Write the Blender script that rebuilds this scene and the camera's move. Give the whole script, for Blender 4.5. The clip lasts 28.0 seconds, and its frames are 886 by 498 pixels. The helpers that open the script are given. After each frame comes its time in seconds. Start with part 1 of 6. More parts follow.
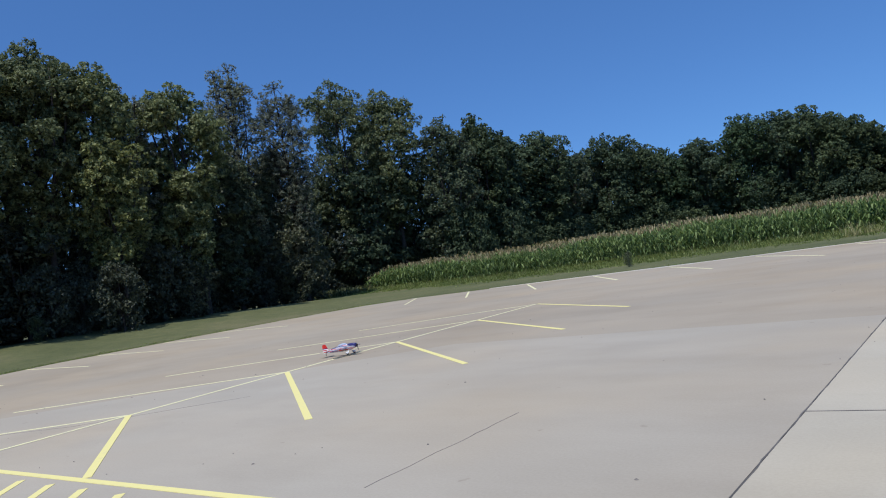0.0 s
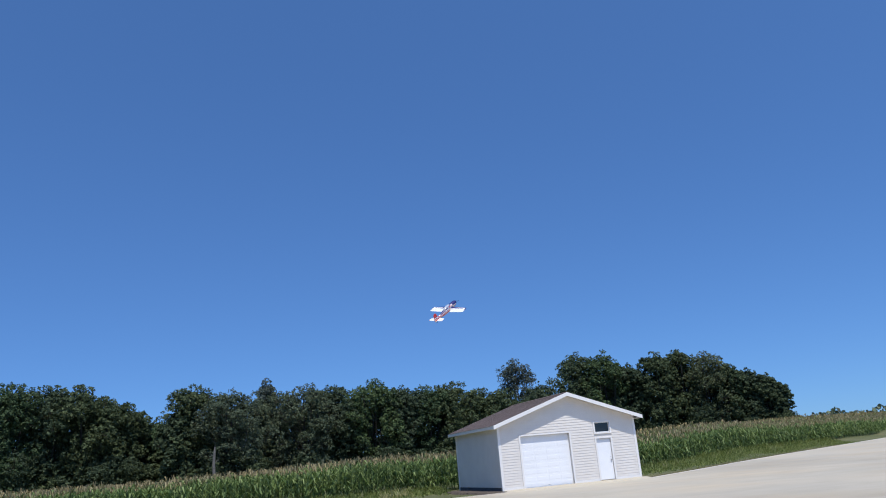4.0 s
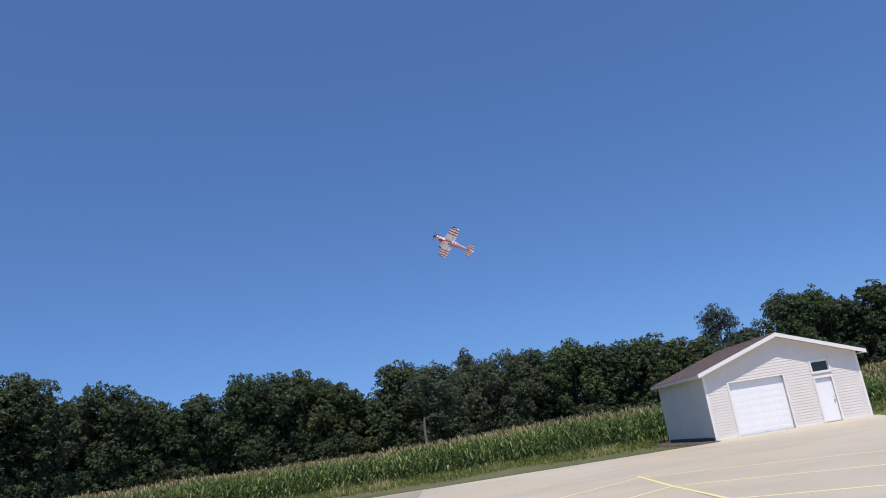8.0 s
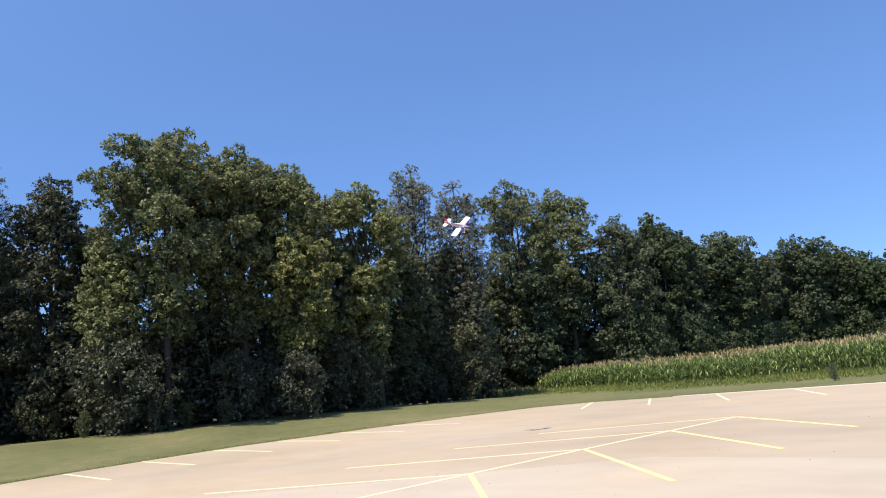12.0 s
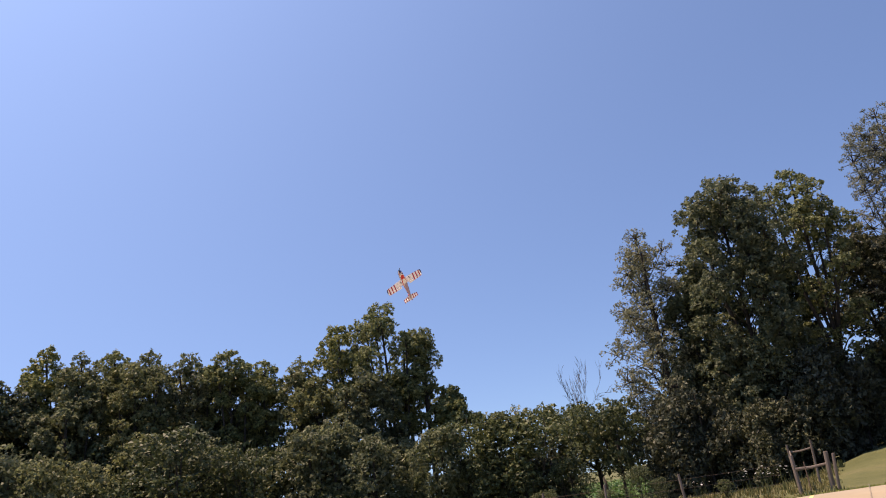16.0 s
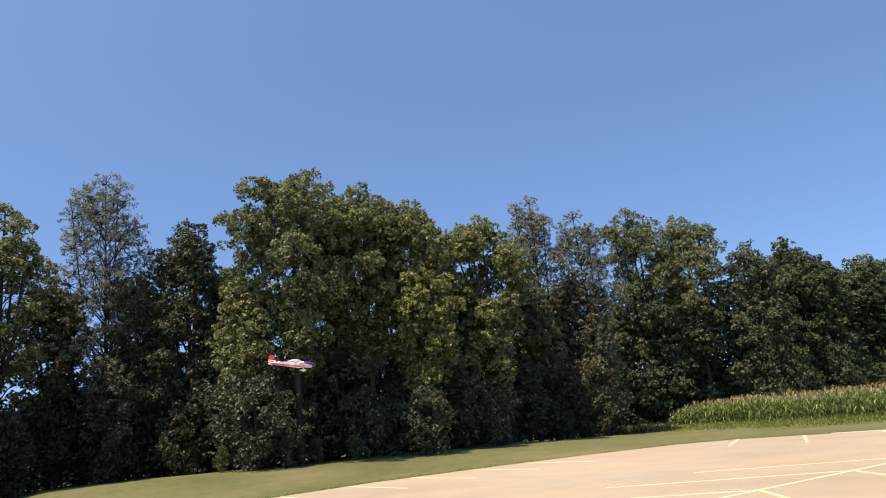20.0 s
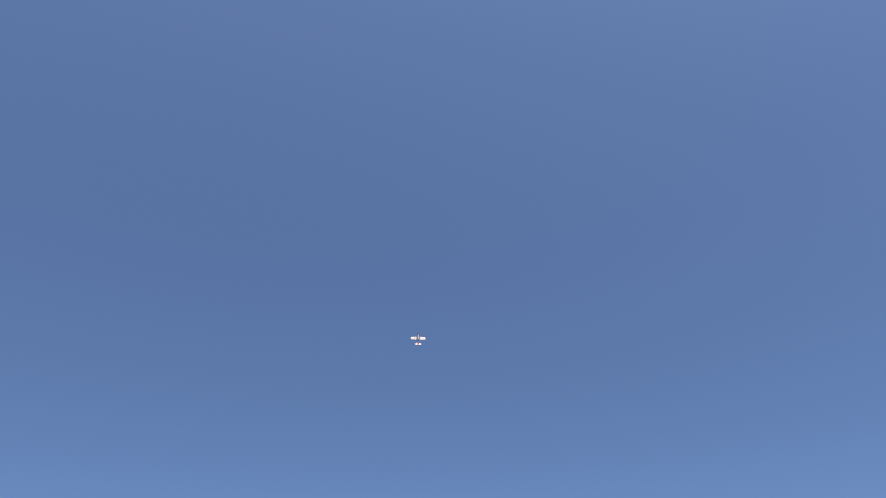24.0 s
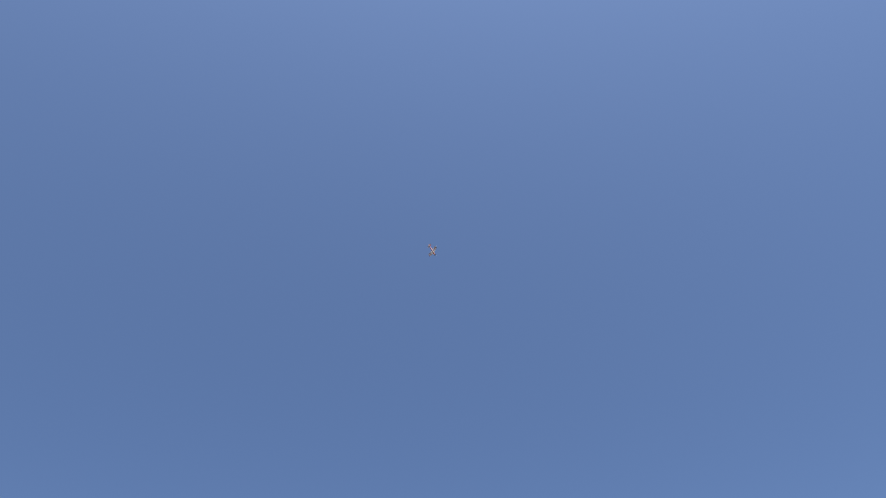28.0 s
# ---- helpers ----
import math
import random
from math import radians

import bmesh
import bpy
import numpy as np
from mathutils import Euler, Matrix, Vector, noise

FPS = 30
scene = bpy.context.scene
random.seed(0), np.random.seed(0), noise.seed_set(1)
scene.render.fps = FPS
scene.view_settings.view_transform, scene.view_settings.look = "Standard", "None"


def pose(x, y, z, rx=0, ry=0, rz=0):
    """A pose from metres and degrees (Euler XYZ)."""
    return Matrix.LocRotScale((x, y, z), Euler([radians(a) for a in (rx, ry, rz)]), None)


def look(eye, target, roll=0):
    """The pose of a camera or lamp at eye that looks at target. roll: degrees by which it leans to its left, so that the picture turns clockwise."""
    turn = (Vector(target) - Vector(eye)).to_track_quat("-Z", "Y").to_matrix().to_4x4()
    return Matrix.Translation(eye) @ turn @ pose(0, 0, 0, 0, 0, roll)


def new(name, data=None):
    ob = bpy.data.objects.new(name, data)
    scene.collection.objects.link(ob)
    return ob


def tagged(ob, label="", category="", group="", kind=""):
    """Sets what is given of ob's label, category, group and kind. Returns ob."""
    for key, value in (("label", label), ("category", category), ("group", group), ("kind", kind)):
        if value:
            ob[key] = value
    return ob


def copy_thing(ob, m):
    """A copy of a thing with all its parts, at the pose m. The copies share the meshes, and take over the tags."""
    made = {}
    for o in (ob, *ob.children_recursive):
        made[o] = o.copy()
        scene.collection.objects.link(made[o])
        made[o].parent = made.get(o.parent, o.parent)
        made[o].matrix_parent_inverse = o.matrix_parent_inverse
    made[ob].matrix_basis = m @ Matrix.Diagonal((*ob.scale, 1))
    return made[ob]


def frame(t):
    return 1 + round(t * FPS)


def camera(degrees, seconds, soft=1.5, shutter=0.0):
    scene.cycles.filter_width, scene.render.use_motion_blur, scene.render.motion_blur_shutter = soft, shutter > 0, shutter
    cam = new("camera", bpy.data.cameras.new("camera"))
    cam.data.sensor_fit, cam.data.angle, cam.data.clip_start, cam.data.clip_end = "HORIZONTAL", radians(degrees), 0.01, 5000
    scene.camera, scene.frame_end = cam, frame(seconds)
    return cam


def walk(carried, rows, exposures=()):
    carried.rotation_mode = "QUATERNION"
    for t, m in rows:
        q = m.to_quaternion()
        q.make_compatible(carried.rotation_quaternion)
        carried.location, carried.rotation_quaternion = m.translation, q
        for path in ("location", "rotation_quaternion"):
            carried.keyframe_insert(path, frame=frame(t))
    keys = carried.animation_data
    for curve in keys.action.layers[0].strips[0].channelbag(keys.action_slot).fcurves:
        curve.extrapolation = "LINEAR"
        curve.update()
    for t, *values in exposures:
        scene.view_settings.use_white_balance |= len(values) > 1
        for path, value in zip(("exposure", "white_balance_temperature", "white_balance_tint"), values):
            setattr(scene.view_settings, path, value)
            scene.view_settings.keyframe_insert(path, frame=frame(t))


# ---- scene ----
# ---- the camera ----
cam = camera(60.2, 28.0, 1.05)
PATH = [
    (0, pose(-0.018, 0.002, 1.621, 91.31, 8.74, 39.01)),
    (0.5, pose(-0.144, 0.004, 1.627, 91.97, 8.56, 33.32)),
    (1, pose(-0.188, -0.049, 1.639, 92.59, 7.63, 26.91)),
    (1.5, pose(-0.108, -0.07, 1.648, 94.01, 8.63, 17.04)),
    (1.8, pose(-0.084, -0.075, 1.65, 95.04, 9.19, 10.25)),
    (2, pose(-0.094, -0.054, 1.651, 95.06, 8.74, 6.19)),
    (2.3, pose(-0.129, 0.01, 1.654, 97.69, 6, -0.17)),
    (2.5, pose(-0.148, 0.038, 1.655, 101.77, 6.3, -3.9)),
    (3, pose(-0.21, 0.072, 1.655, 105.17, 3.67, -10.39)),
    (3.5, pose(-0.215, 0.046, 1.651, 105.87, 4.87, -11.16)),
    (4, pose(-0.201, 0.037, 1.649, 105.58, 4.88, -12.22)),
    (4.5, pose(-0.175, 0.063, 1.651, 105.46, 4.95, -13.84)),
    (6.5, pose(-0.131, 0.055, 1.649, 104.39, 6.04, -13.05)),
    (7, pose(-0.125, 0.061, 1.649, 104.26, 6.8, -11.78)),
    (7.5, pose(-0.114, 0.095, 1.648, 104.13, 7.28, -7.98)),
    (8, pose(-0.106, 0.147, 1.648, 104.59, 8.66, 2.78)),
    (8.5, pose(-0.21, 0.23, 1.649, 105.01, 8.68, 14.71)),
    (9, pose(-0.329, 0.279, 1.649, 106.02, 8.82, 25.64)),
    (9.2, pose(-0.36, 0.284, 1.649, 106.23, 8.72, 30.68)),
    (9.5, pose(-0.426, 0.294, 1.649, 106.45, 9.15, 37.44)),
    (10, pose(-0.603, 0.289, 1.65, 106.62, 8.12, 47.63)),
    (10.5, pose(-0.645, 0.231, 1.652, 105.06, 8.41, 51.36)),
    (11, pose(-0.635, 0.161, 1.653, 104.18, 7.84, 52.57)),
    (11.5, pose(-0.699, 0.142, 1.655, 101.3, 5.97, 51.13)),
    (13.5, pose(-1.08, 0.101, 1.657, 98.55, 7.86, 54.91)),
    (14, pose(-1.145, -0.001, 1.653, 98.22, 6.87, 70.1)),
    (14.2, pose(-1.173, -0.012, 1.652, 98.43, 7.12, 77.42)),
    (14.5, pose(-1.228, -0.014, 1.653, 99.95, 7.8, 88.15)),
    (15, pose(-1.359, 0.008, 1.65, 103.28, 9.82, 101.58)),
    (15.5, pose(-1.52, 0.042, 1.647, 106.12, 8.9, 111.8)),
    (16, pose(-1.58, 0.021, 1.649, 107.8, 8.27, 118.15)),
    (16.5, pose(-1.603, -0.058, 1.649, 109.6, 7.42, 122.35)),
    (17, pose(-1.518, -0.117, 1.649, 110.6, 7.06, 122.82)),
    (17.5, pose(-1.51, -0.183, 1.65, 109.63, 5.99, 119.63)),
    (18, pose(-1.576, -0.228, 1.65, 109.18, 5.12, 112.11)),
    (18.5, pose(-1.594, -0.236, 1.65, 108.91, 4.99, 101.58)),
    (18.6, pose(-1.595, -0.235, 1.65, 108.97, 5.27, 99.6)),
    (19, pose(-1.622, -0.22, 1.652, 108.11, 6.84, 92.23)),
    (19.5, pose(-1.713, -0.154, 1.657, 106.17, 6.27, 79.46)),
    (20, pose(-1.809, -0.038, 1.663, 103.84, 5.71, 59.98)),
    (20.5, pose(-1.924, 0.063, 1.663, 98.79, 2.97, 35.67)),
    (21, pose(-2.086, 0.136, 1.647, 100.83, 2.57, 13.65)),
    (21.5, pose(-2.128, 0.24, 1.648, 99.16, 5.2, 2.11)),
    (22, pose(-2.349, 0.398, 1.649, 102.35, 5.54, -7.23)),
    (22.2, pose(-2.402, 0.428, 1.649, 103.03, 4.49, -9.42)),
    (22.5, pose(-2.475, 0.465, 1.648, 102.1, -0.3, -12.09)),
    (23.2, pose(-2.45, 0.45, 1.65, 108.0, 0.5, -13.0)),
    (24.0, pose(-2.4, 0.4, 1.65, 124.0, 2.0, -12.0)),
    (24.5, pose(-2.4, 0.4, 1.65, 131.0, 3.0, -11.0)),
    (25.0, pose(-2.4, 0.4, 1.65, 134.0, 3.0, -10.5)),
    (25.5, pose(-2.4, 0.4, 1.65, 134.2, 3.1, -10.7)),
    (26.0, pose(-2.4, 0.4, 1.65, 134.1, 4.5, -10.0)),
    (27.0, pose(-2.4, 0.4, 1.65, 133.9, 4.6, -9.9)),
    (28.0, pose(-2.4, 0.4, 1.65, 133.8, 4.5, -9.8)),
]
EXPOSURE = [(0.0, -0.08, 6300, 8), (2.0, -0.34, 6300, 8), (3.0, -0.25, 6300, 8), (4.0, 0.0, 6450, 9), (7.0, 0.0, 6950, 12), (9.0, 0.27, 7350, 14), (10.0, 0.7, 7800, 11), (11.0, 0.86, 7800, 12), (14.0, 0.6, 7500, 19), (15.0, 0.7, 9300, 23), (16.0, 0.6, 9900, 25), (17.0, 0.3, 9900, 26), (18.0, 0.3, 10400, 25), (19.0, 0.54, 10700, 24), (20.0, 0.8, 9250, 16), (21.0, 0.56, 8900, 18), (22.0, 0.05, 8450, 20), (25.0, 0.22, 9200, 17), (28.0, 0.26, 9200, 17)]
walk(cam, PATH, EXPOSURE)

# ---- world, sun, light ----
SUN_FROM = Vector((0.06, -0.40, 0.915)).normalized()
world = bpy.data.worlds.new("sky")
scene.world = world
world.use_nodes = True
wn = world.node_tree
sky = wn.nodes.new("ShaderNodeTexSky")
sky.sky_type = "NISHITA"
sky.sun_disc = False
sky.sun_elevation = math.asin(SUN_FROM.z)
sky.sun_rotation = math.atan2(SUN_FROM.x, SUN_FROM.y)
sky.altitude = 1200
sky.air_density = 0.8
sky.dust_density = 0.05
sky.ozone_density = 4.0
wn.nodes["Background"].inputs["Strength"].default_value = 0.15
# haze evens the sky out between zenith and horizon
even = wn.nodes.new("ShaderNodeGamma")
even.inputs["Gamma"].default_value = 0.6
tone = wn.nodes.new("ShaderNodeMix")
tone.data_type = "RGBA"
tone.blend_type = "MULTIPLY"
tone.inputs["Factor"].default_value = 1.0
tone.inputs["B"].default_value = (0.53, 0.95, 1.63, 1)
wn.links.new(sky.outputs["Color"], even.inputs["Color"])
wn.links.new(even.outputs["Color"], tone.inputs["A"])
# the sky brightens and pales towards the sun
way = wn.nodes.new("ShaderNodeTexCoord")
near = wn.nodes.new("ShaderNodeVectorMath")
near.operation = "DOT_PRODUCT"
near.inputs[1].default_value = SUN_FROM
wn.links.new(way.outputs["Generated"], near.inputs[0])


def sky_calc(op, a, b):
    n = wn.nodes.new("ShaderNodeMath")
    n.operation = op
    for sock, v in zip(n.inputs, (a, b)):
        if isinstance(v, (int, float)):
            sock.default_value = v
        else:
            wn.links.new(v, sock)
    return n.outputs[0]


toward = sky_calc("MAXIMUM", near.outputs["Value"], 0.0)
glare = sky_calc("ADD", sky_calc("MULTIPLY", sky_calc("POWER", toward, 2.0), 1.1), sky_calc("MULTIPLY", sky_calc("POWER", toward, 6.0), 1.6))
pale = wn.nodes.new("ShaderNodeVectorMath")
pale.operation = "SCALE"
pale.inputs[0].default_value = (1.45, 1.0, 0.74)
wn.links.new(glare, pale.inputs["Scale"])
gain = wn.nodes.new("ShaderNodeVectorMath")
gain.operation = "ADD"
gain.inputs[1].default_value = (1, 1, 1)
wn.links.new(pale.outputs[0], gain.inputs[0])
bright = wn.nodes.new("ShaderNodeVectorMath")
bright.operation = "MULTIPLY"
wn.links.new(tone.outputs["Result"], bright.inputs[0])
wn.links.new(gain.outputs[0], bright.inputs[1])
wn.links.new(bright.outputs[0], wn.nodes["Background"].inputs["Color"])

sun_lamp = bpy.data.lights.new("sun", "SUN")
sun_lamp.energy = 4.2
sun_lamp.angle = radians(0.53)
sun_lamp.color = (1.0, 0.955, 0.89)
sun = new("sun", sun_lamp)
sun.matrix_world = look(SUN_FROM * 200, (0, 0, 0))


# ---- materials ----
def material(name, rough=0.8, metal=0.0, spec=0.5):
    m = bpy.data.materials.new(name)
    m.use_nodes = True
    p = m.node_tree.nodes["Principled BSDF"]
    p.inputs["Roughness"].default_value = rough
    p.inputs["Metallic"].default_value = metal
    p.inputs["Specular IOR Level"].default_value = spec
    return m, m.node_tree, p


def coords(nt, space="Object", scale=(1, 1, 1)):
    tc = nt.nodes.new("ShaderNodeTexCoord")
    mp = nt.nodes.new("ShaderNodeMapping")
    mp.inputs["Scale"].default_value = scale
    nt.links.new(tc.outputs[space], mp.inputs["Vector"])
    return mp.outputs["Vector"]


def noise_at(nt, vec, scale, detail=4.0, rough=0.55):
    n = nt.nodes.new("ShaderNodeTexNoise")
    n.inputs["Scale"].default_value = scale
    n.inputs["Detail"].default_value = detail
    n.inputs["Roughness"].default_value = rough
    nt.links.new(vec, n.inputs["Vector"])
    return n.outputs["Fac"]


def ramp(nt, fac, stops):
    r = nt.nodes.new("ShaderNodeValToRGB")
    e = r.color_ramp.elements
    while len(e) < len(stops):
        e.new(0.5)
    for el, (pos, col) in zip(e, stops):
        el.position = pos
        el.color = (*col, 1)
    nt.links.new(fac, r.inputs["Fac"])
    return r.outputs["Color"]


def mixed(nt, fac, a, b, mode="MIX"):
    m = nt.nodes.new("ShaderNodeMix")
    m.data_type = "RGBA"
    m.blend_type = mode
    for sock, v in ((m.inputs["Factor"], fac), (m.inputs["A"], a), (m.inputs["B"], b)):
        if isinstance(v, (int, float)):
            sock.default_value = v
        elif isinstance(v, tuple):
            sock.default_value = (*v, 1)
        else:
            nt.links.new(v, sock)
    return m.outputs["Result"]


def bump(nt, p, height, strength=0.3, dist=0.02):
    b = nt.nodes.new("ShaderNodeBump")
    b.inputs["Strength"].default_value = strength
    b.inputs["Distance"].default_value = dist
    nt.links.new(height, b.inputs["Height"])
    nt.links.new(b.outputs["Normal"], p.inputs["Normal"])


def grained(name, dark, light, scale=6.0, fine=60.0, rough=0.8, bumps=0.3, spec=0.4, metal=0.0, space="Object", stretch=(1, 1, 1)):
    """A surface with stains at one scale and grain at another."""
    m, nt, p = material(name, rough, metal, spec)
    v = coords(nt, space, stretch)
    big, small = noise_at(nt, v, scale, 5), noise_at(nt, v, fine, 3)
    c = ramp(nt, big, [(0.3, dark), (0.7, light)])
    mid = tuple((a + b) / 2 for a, b in zip(dark, light))
    c = mixed(nt, 0.35, c, ramp(nt, small, [(0.3, tuple(x * 0.8 for x in mid)), (0.7, tuple(min(1, x * 1.15) for x in mid))]))
    nt.links.new(c, p.inputs["Base Color"])
    if bumps:
        bump(nt, p, small, bumps, 0.01)
    return m


def concrete(name, tint):
    """Broom-finished concrete: clouded tone, faint dark scuffs, tyre-worn patches and fine grain."""
    m, nt, p = material(name, 0.78, 0, 0.35)
    v = coords(nt)
    a = noise_at(nt, v, 0.09, 4, 0.6)
    b = noise_at(nt, coords(nt, "Object", (0.6, 1.0, 1)), 0.5, 6, 0.62)
    g = noise_at(nt, v, 38, 3, 0.7)
    base = ramp(nt, a, [(0.32, tuple(t * 0.86 for t in tint)), (0.52, tint), (0.72, tuple(min(1, t * 1.08) for t in tint))])
    streak = ramp(nt, b, [(0.28, (0.72, 0.70, 0.68)), (0.5, (1, 1, 1)), (0.8, (1.0, 0.99, 0.97))])
    base = mixed(nt, 0.34, base, streak, "MULTIPLY")
    base = mixed(nt, 0.3, base, ramp(nt, g, [(0.3, (0.72, 0.71, 0.7)), (0.65, (1, 1, 1))]), "MULTIPLY")
    # warm and cool clouds, and a few pale washed patches
    hue = noise_at(nt, v, 0.21, 3, 0.5)
    base = mixed(nt, 0.75, base, ramp(nt, hue, [(0.3, (1.05, 0.99, 0.90)), (0.5, (1, 1, 1)), (0.7, (0.95, 0.98, 1.02))]), "MULTIPLY")
    wash = noise_at(nt, coords(nt, "Object", (0.6, 1.4, 1)), 0.7, 4, 0.6)
    base = mixed(nt, 0.32, base, ramp(nt, wash, [(0.42, (0.93, 0.92, 0.91)), (0.6, (1.05, 1.05, 1.05))]), "MULTIPLY")
    spots = noise_at(nt, v, 5.5, 2, 0.4)
    base = mixed(nt, 0.5, base, ramp(nt, spots, [(0.2, (0.55, 0.52, 0.5)), (0.26, (1, 1, 1))]), "MULTIPLY")
    nt.links.new(base, p.inputs["Base Color"])
    bump(nt, p, g, 0.25, 0.004)
    return m


def worn_paint(name, paint, under, wear):
    m, nt, p = material(name, 0.7, 0, 0.4)
    v = coords(nt)
    n = noise_at(nt, v, 9, 6, 0.7)
    n2 = noise_at(nt, v, 0.8, 3)
    fac = nt.nodes.new("ShaderNodeMath")
    fac.operation = "MULTIPLY_ADD"
    nt.links.new(n2, fac.inputs[0])
    fac.inputs[1].default_value = 0.5
    nt.links.new(n, fac.inputs[2])
    c = ramp(nt, fac.outputs[0], [(wear - 0.12, under), (wear + 0.1, paint)])
    nt.links.new(c, p.inputs["Base Color"])
    return m


def foliage(name, dark, light, tip, passing=0.2, calm=False):
    """Leaves: each clump of its own tone, some light passing through."""
    m, nt, p = material(name, 0.7 if calm else 0.54, 0, 0.15 if calm else 0.28)
    geo = nt.nodes.new("ShaderNodeNewGeometry")
    oi = nt.nodes.new("ShaderNodeObjectInfo")
    c = ramp(nt, geo.outputs["Random Per Island"], [(0.0, dark), (0.6, light), (1.0, tip)] if calm else [(0.0, [0.75 * q for q in dark]), (0.5, light), (0.85, tip), (1.0, [1.35 * q for q in tip])])
    tone = ramp(nt, oi.outputs["Random"], [(0.0, (0.78, 0.8, 0.85)), (0.5, (1, 1, 1)), (1.0, (1.12, 1.06, 0.9))])
    c = mixed(nt, 1.0, c, tone, "MULTIPLY")
    patch = noise_at(nt, coords(nt), 0.35, 3)
    c = mixed(nt, 0.6, c, ramp(nt, patch, [(0.3, (0.7, 0.75, 0.7)), (0.7, (1.15, 1.1, 1.0))]), "MULTIPLY")
    nt.links.new(c, p.inputs["Base Color"])
    tr = nt.nodes.new("ShaderNodeBsdfTranslucent")
    nt.links.new(c, tr.inputs["Color"])
    mx = nt.nodes.new("ShaderNodeMixShader")
    mx.inputs["Fac"].default_value = passing
    out = nt.nodes["Material Output"]
    nt.links.new(p.outputs[0], mx.inputs[1])
    nt.links.new(tr.outputs[0], mx.inputs[2])
    nt.links.new(mx.outputs[0], out.inputs["Surface"])
    return m


CONCRETE_OLD = concrete("concrete_old", (0.358, 0.295, 0.213))
CONCRETE_MID = concrete("concrete_mid", (0.387, 0.332, 0.254))
CONCRETE_NEW = concrete("concrete_new", (0.465, 0.406, 0.307))
CONCRETE_PALE = concrete("concrete_pale", (0.636, 0.578, 0.488))
YELLOW = worn_paint("yellow_paint", (0.73, 0.63, 0.245), (0.50, 0.44, 0.33), 0.56)
YELLOW_WORN = worn_paint("yellow_paint_worn", (0.70, 0.64, 0.36), (0.48, 0.42, 0.32), 0.62)
SEALANT = grained("joint_sealant", (0.06, 0.055, 0.05), (0.16, 0.14, 0.12), 2, 30)
CRACK = grained("crack_dirt", (0.12, 0.105, 0.09), (0.24, 0.21, 0.18), 3, 40)
SCUFF = grained("tyre_scuffs", (0.20, 0.18, 0.155), (0.36, 0.325, 0.28), 1.2, 20)
LEAF_A = foliage("walnut_leaves", (0.078, 0.101, 0.042), (0.173, 0.200, 0.084), (0.277, 0.295, 0.142), 0.38)
LEAF_B = foliage("oak_leaves", (0.050, 0.064, 0.037), (0.090, 0.112, 0.060), (0.152, 0.178, 0.098), 0.3)
# undergrowth leaves, darkened and browned so the colour itself carries deep shade
LEAF_U = foliage("shade_dark_leaves", (0.040, 0.045, 0.031), (0.066, 0.076, 0.049), (0.108, 0.120, 0.076), 0.24)
# dark oak green, with the brown of shadowed foliage mixed into the colour
LEAF_K = foliage("dark_oak_leaves", (0.034, 0.041, 0.028), (0.058, 0.069, 0.043), (0.096, 0.108, 0.067), 0.22)
LEAF_C = foliage("grey_leaves", (0.110, 0.122, 0.080), (0.182, 0.196, 0.136), (0.258, 0.268, 0.190), 0.36)
LEAF_G = foliage("poplar_leaves", (0.075, 0.095, 0.078), (0.115, 0.138, 0.112), (0.165, 0.188, 0.15), 0.25, True)
LEAF_F = foliage("ash_leaves", (0.085, 0.108, 0.056), (0.15, 0.178, 0.095), (0.225, 0.245, 0.145), 0.46)
LEAF_E = foliage("maple_leaves", (0.044, 0.074, 0.033), (0.078, 0.118, 0.052), (0.125, 0.168, 0.078), 0.25, True)
LEAF_N = foliage("wood_leaves", (0.044, 0.064, 0.036), (0.076, 0.104, 0.056), (0.122, 0.154, 0.084), 0.27, True)
LEAF_P = foliage("pale_wood_leaves", (0.066, 0.088, 0.054), (0.108, 0.134, 0.082), (0.155, 0.18, 0.112), 0.3, True)
LEAF_D = foliage("bush_leaves", (0.045, 0.064, 0.029), (0.088, 0.113, 0.05), (0.15, 0.172, 0.08), 0.3)
BARK = grained("bark", (0.02, 0.017, 0.014), (0.055, 0.046, 0.038), 4, 25, 0.9, 0.8)
BARK_GREY = grained("dead_bark", (0.09, 0.082, 0.072), (0.18, 0.165, 0.15), 4, 25, 0.9, 0.8)
CORN_LEAF = foliage("corn_leaves", (0.042, 0.088, 0.02), (0.125, 0.195, 0.053), (0.25, 0.315, 0.115), 0.4)
CORN_TASSEL = foliage("corn_tassels", (0.22, 0.175, 0.085), (0.33, 0.265, 0.135), (0.43, 0.35, 0.20), 0.2)
BEAN_LEAF = foliage("bean_leaves", (0.05, 0.12, 0.03), (0.085, 0.18, 0.045), (0.13, 0.24, 0.07), 0.3)
GRASS_BLADE = foliage("grass_blades", (0.11, 0.155, 0.032), (0.21, 0.27, 0.062), (0.36, 0.38, 0.125), 0.45)
WEED_DRY = foliage("dry_weeds", (0.12, 0.12, 0.05), (0.24, 0.21, 0.10), (0.38, 0.32, 0.18), 0.25)
PALE_GRASS = foliage("pale_grass", (0.26, 0.25, 0.11), (0.36, 0.34, 0.16), (0.48, 0.44, 0.24), 0.4)
WEED_OLIVE = foliage("olive_weeds", (0.085, 0.09, 0.038), (0.15, 0.145, 0.066), (0.23, 0.205, 0.105), 0.25)
WEED_GREEN = foliage("green_weeds", (0.05, 0.070, 0.028), (0.10, 0.122, 0.05), (0.17, 0.18, 0.085), 0.2)
FLOWER = foliage("white_flowers", (0.5, 0.5, 0.46), (0.66, 0.66, 0.62), (0.72, 0.72, 0.7), 0.15)
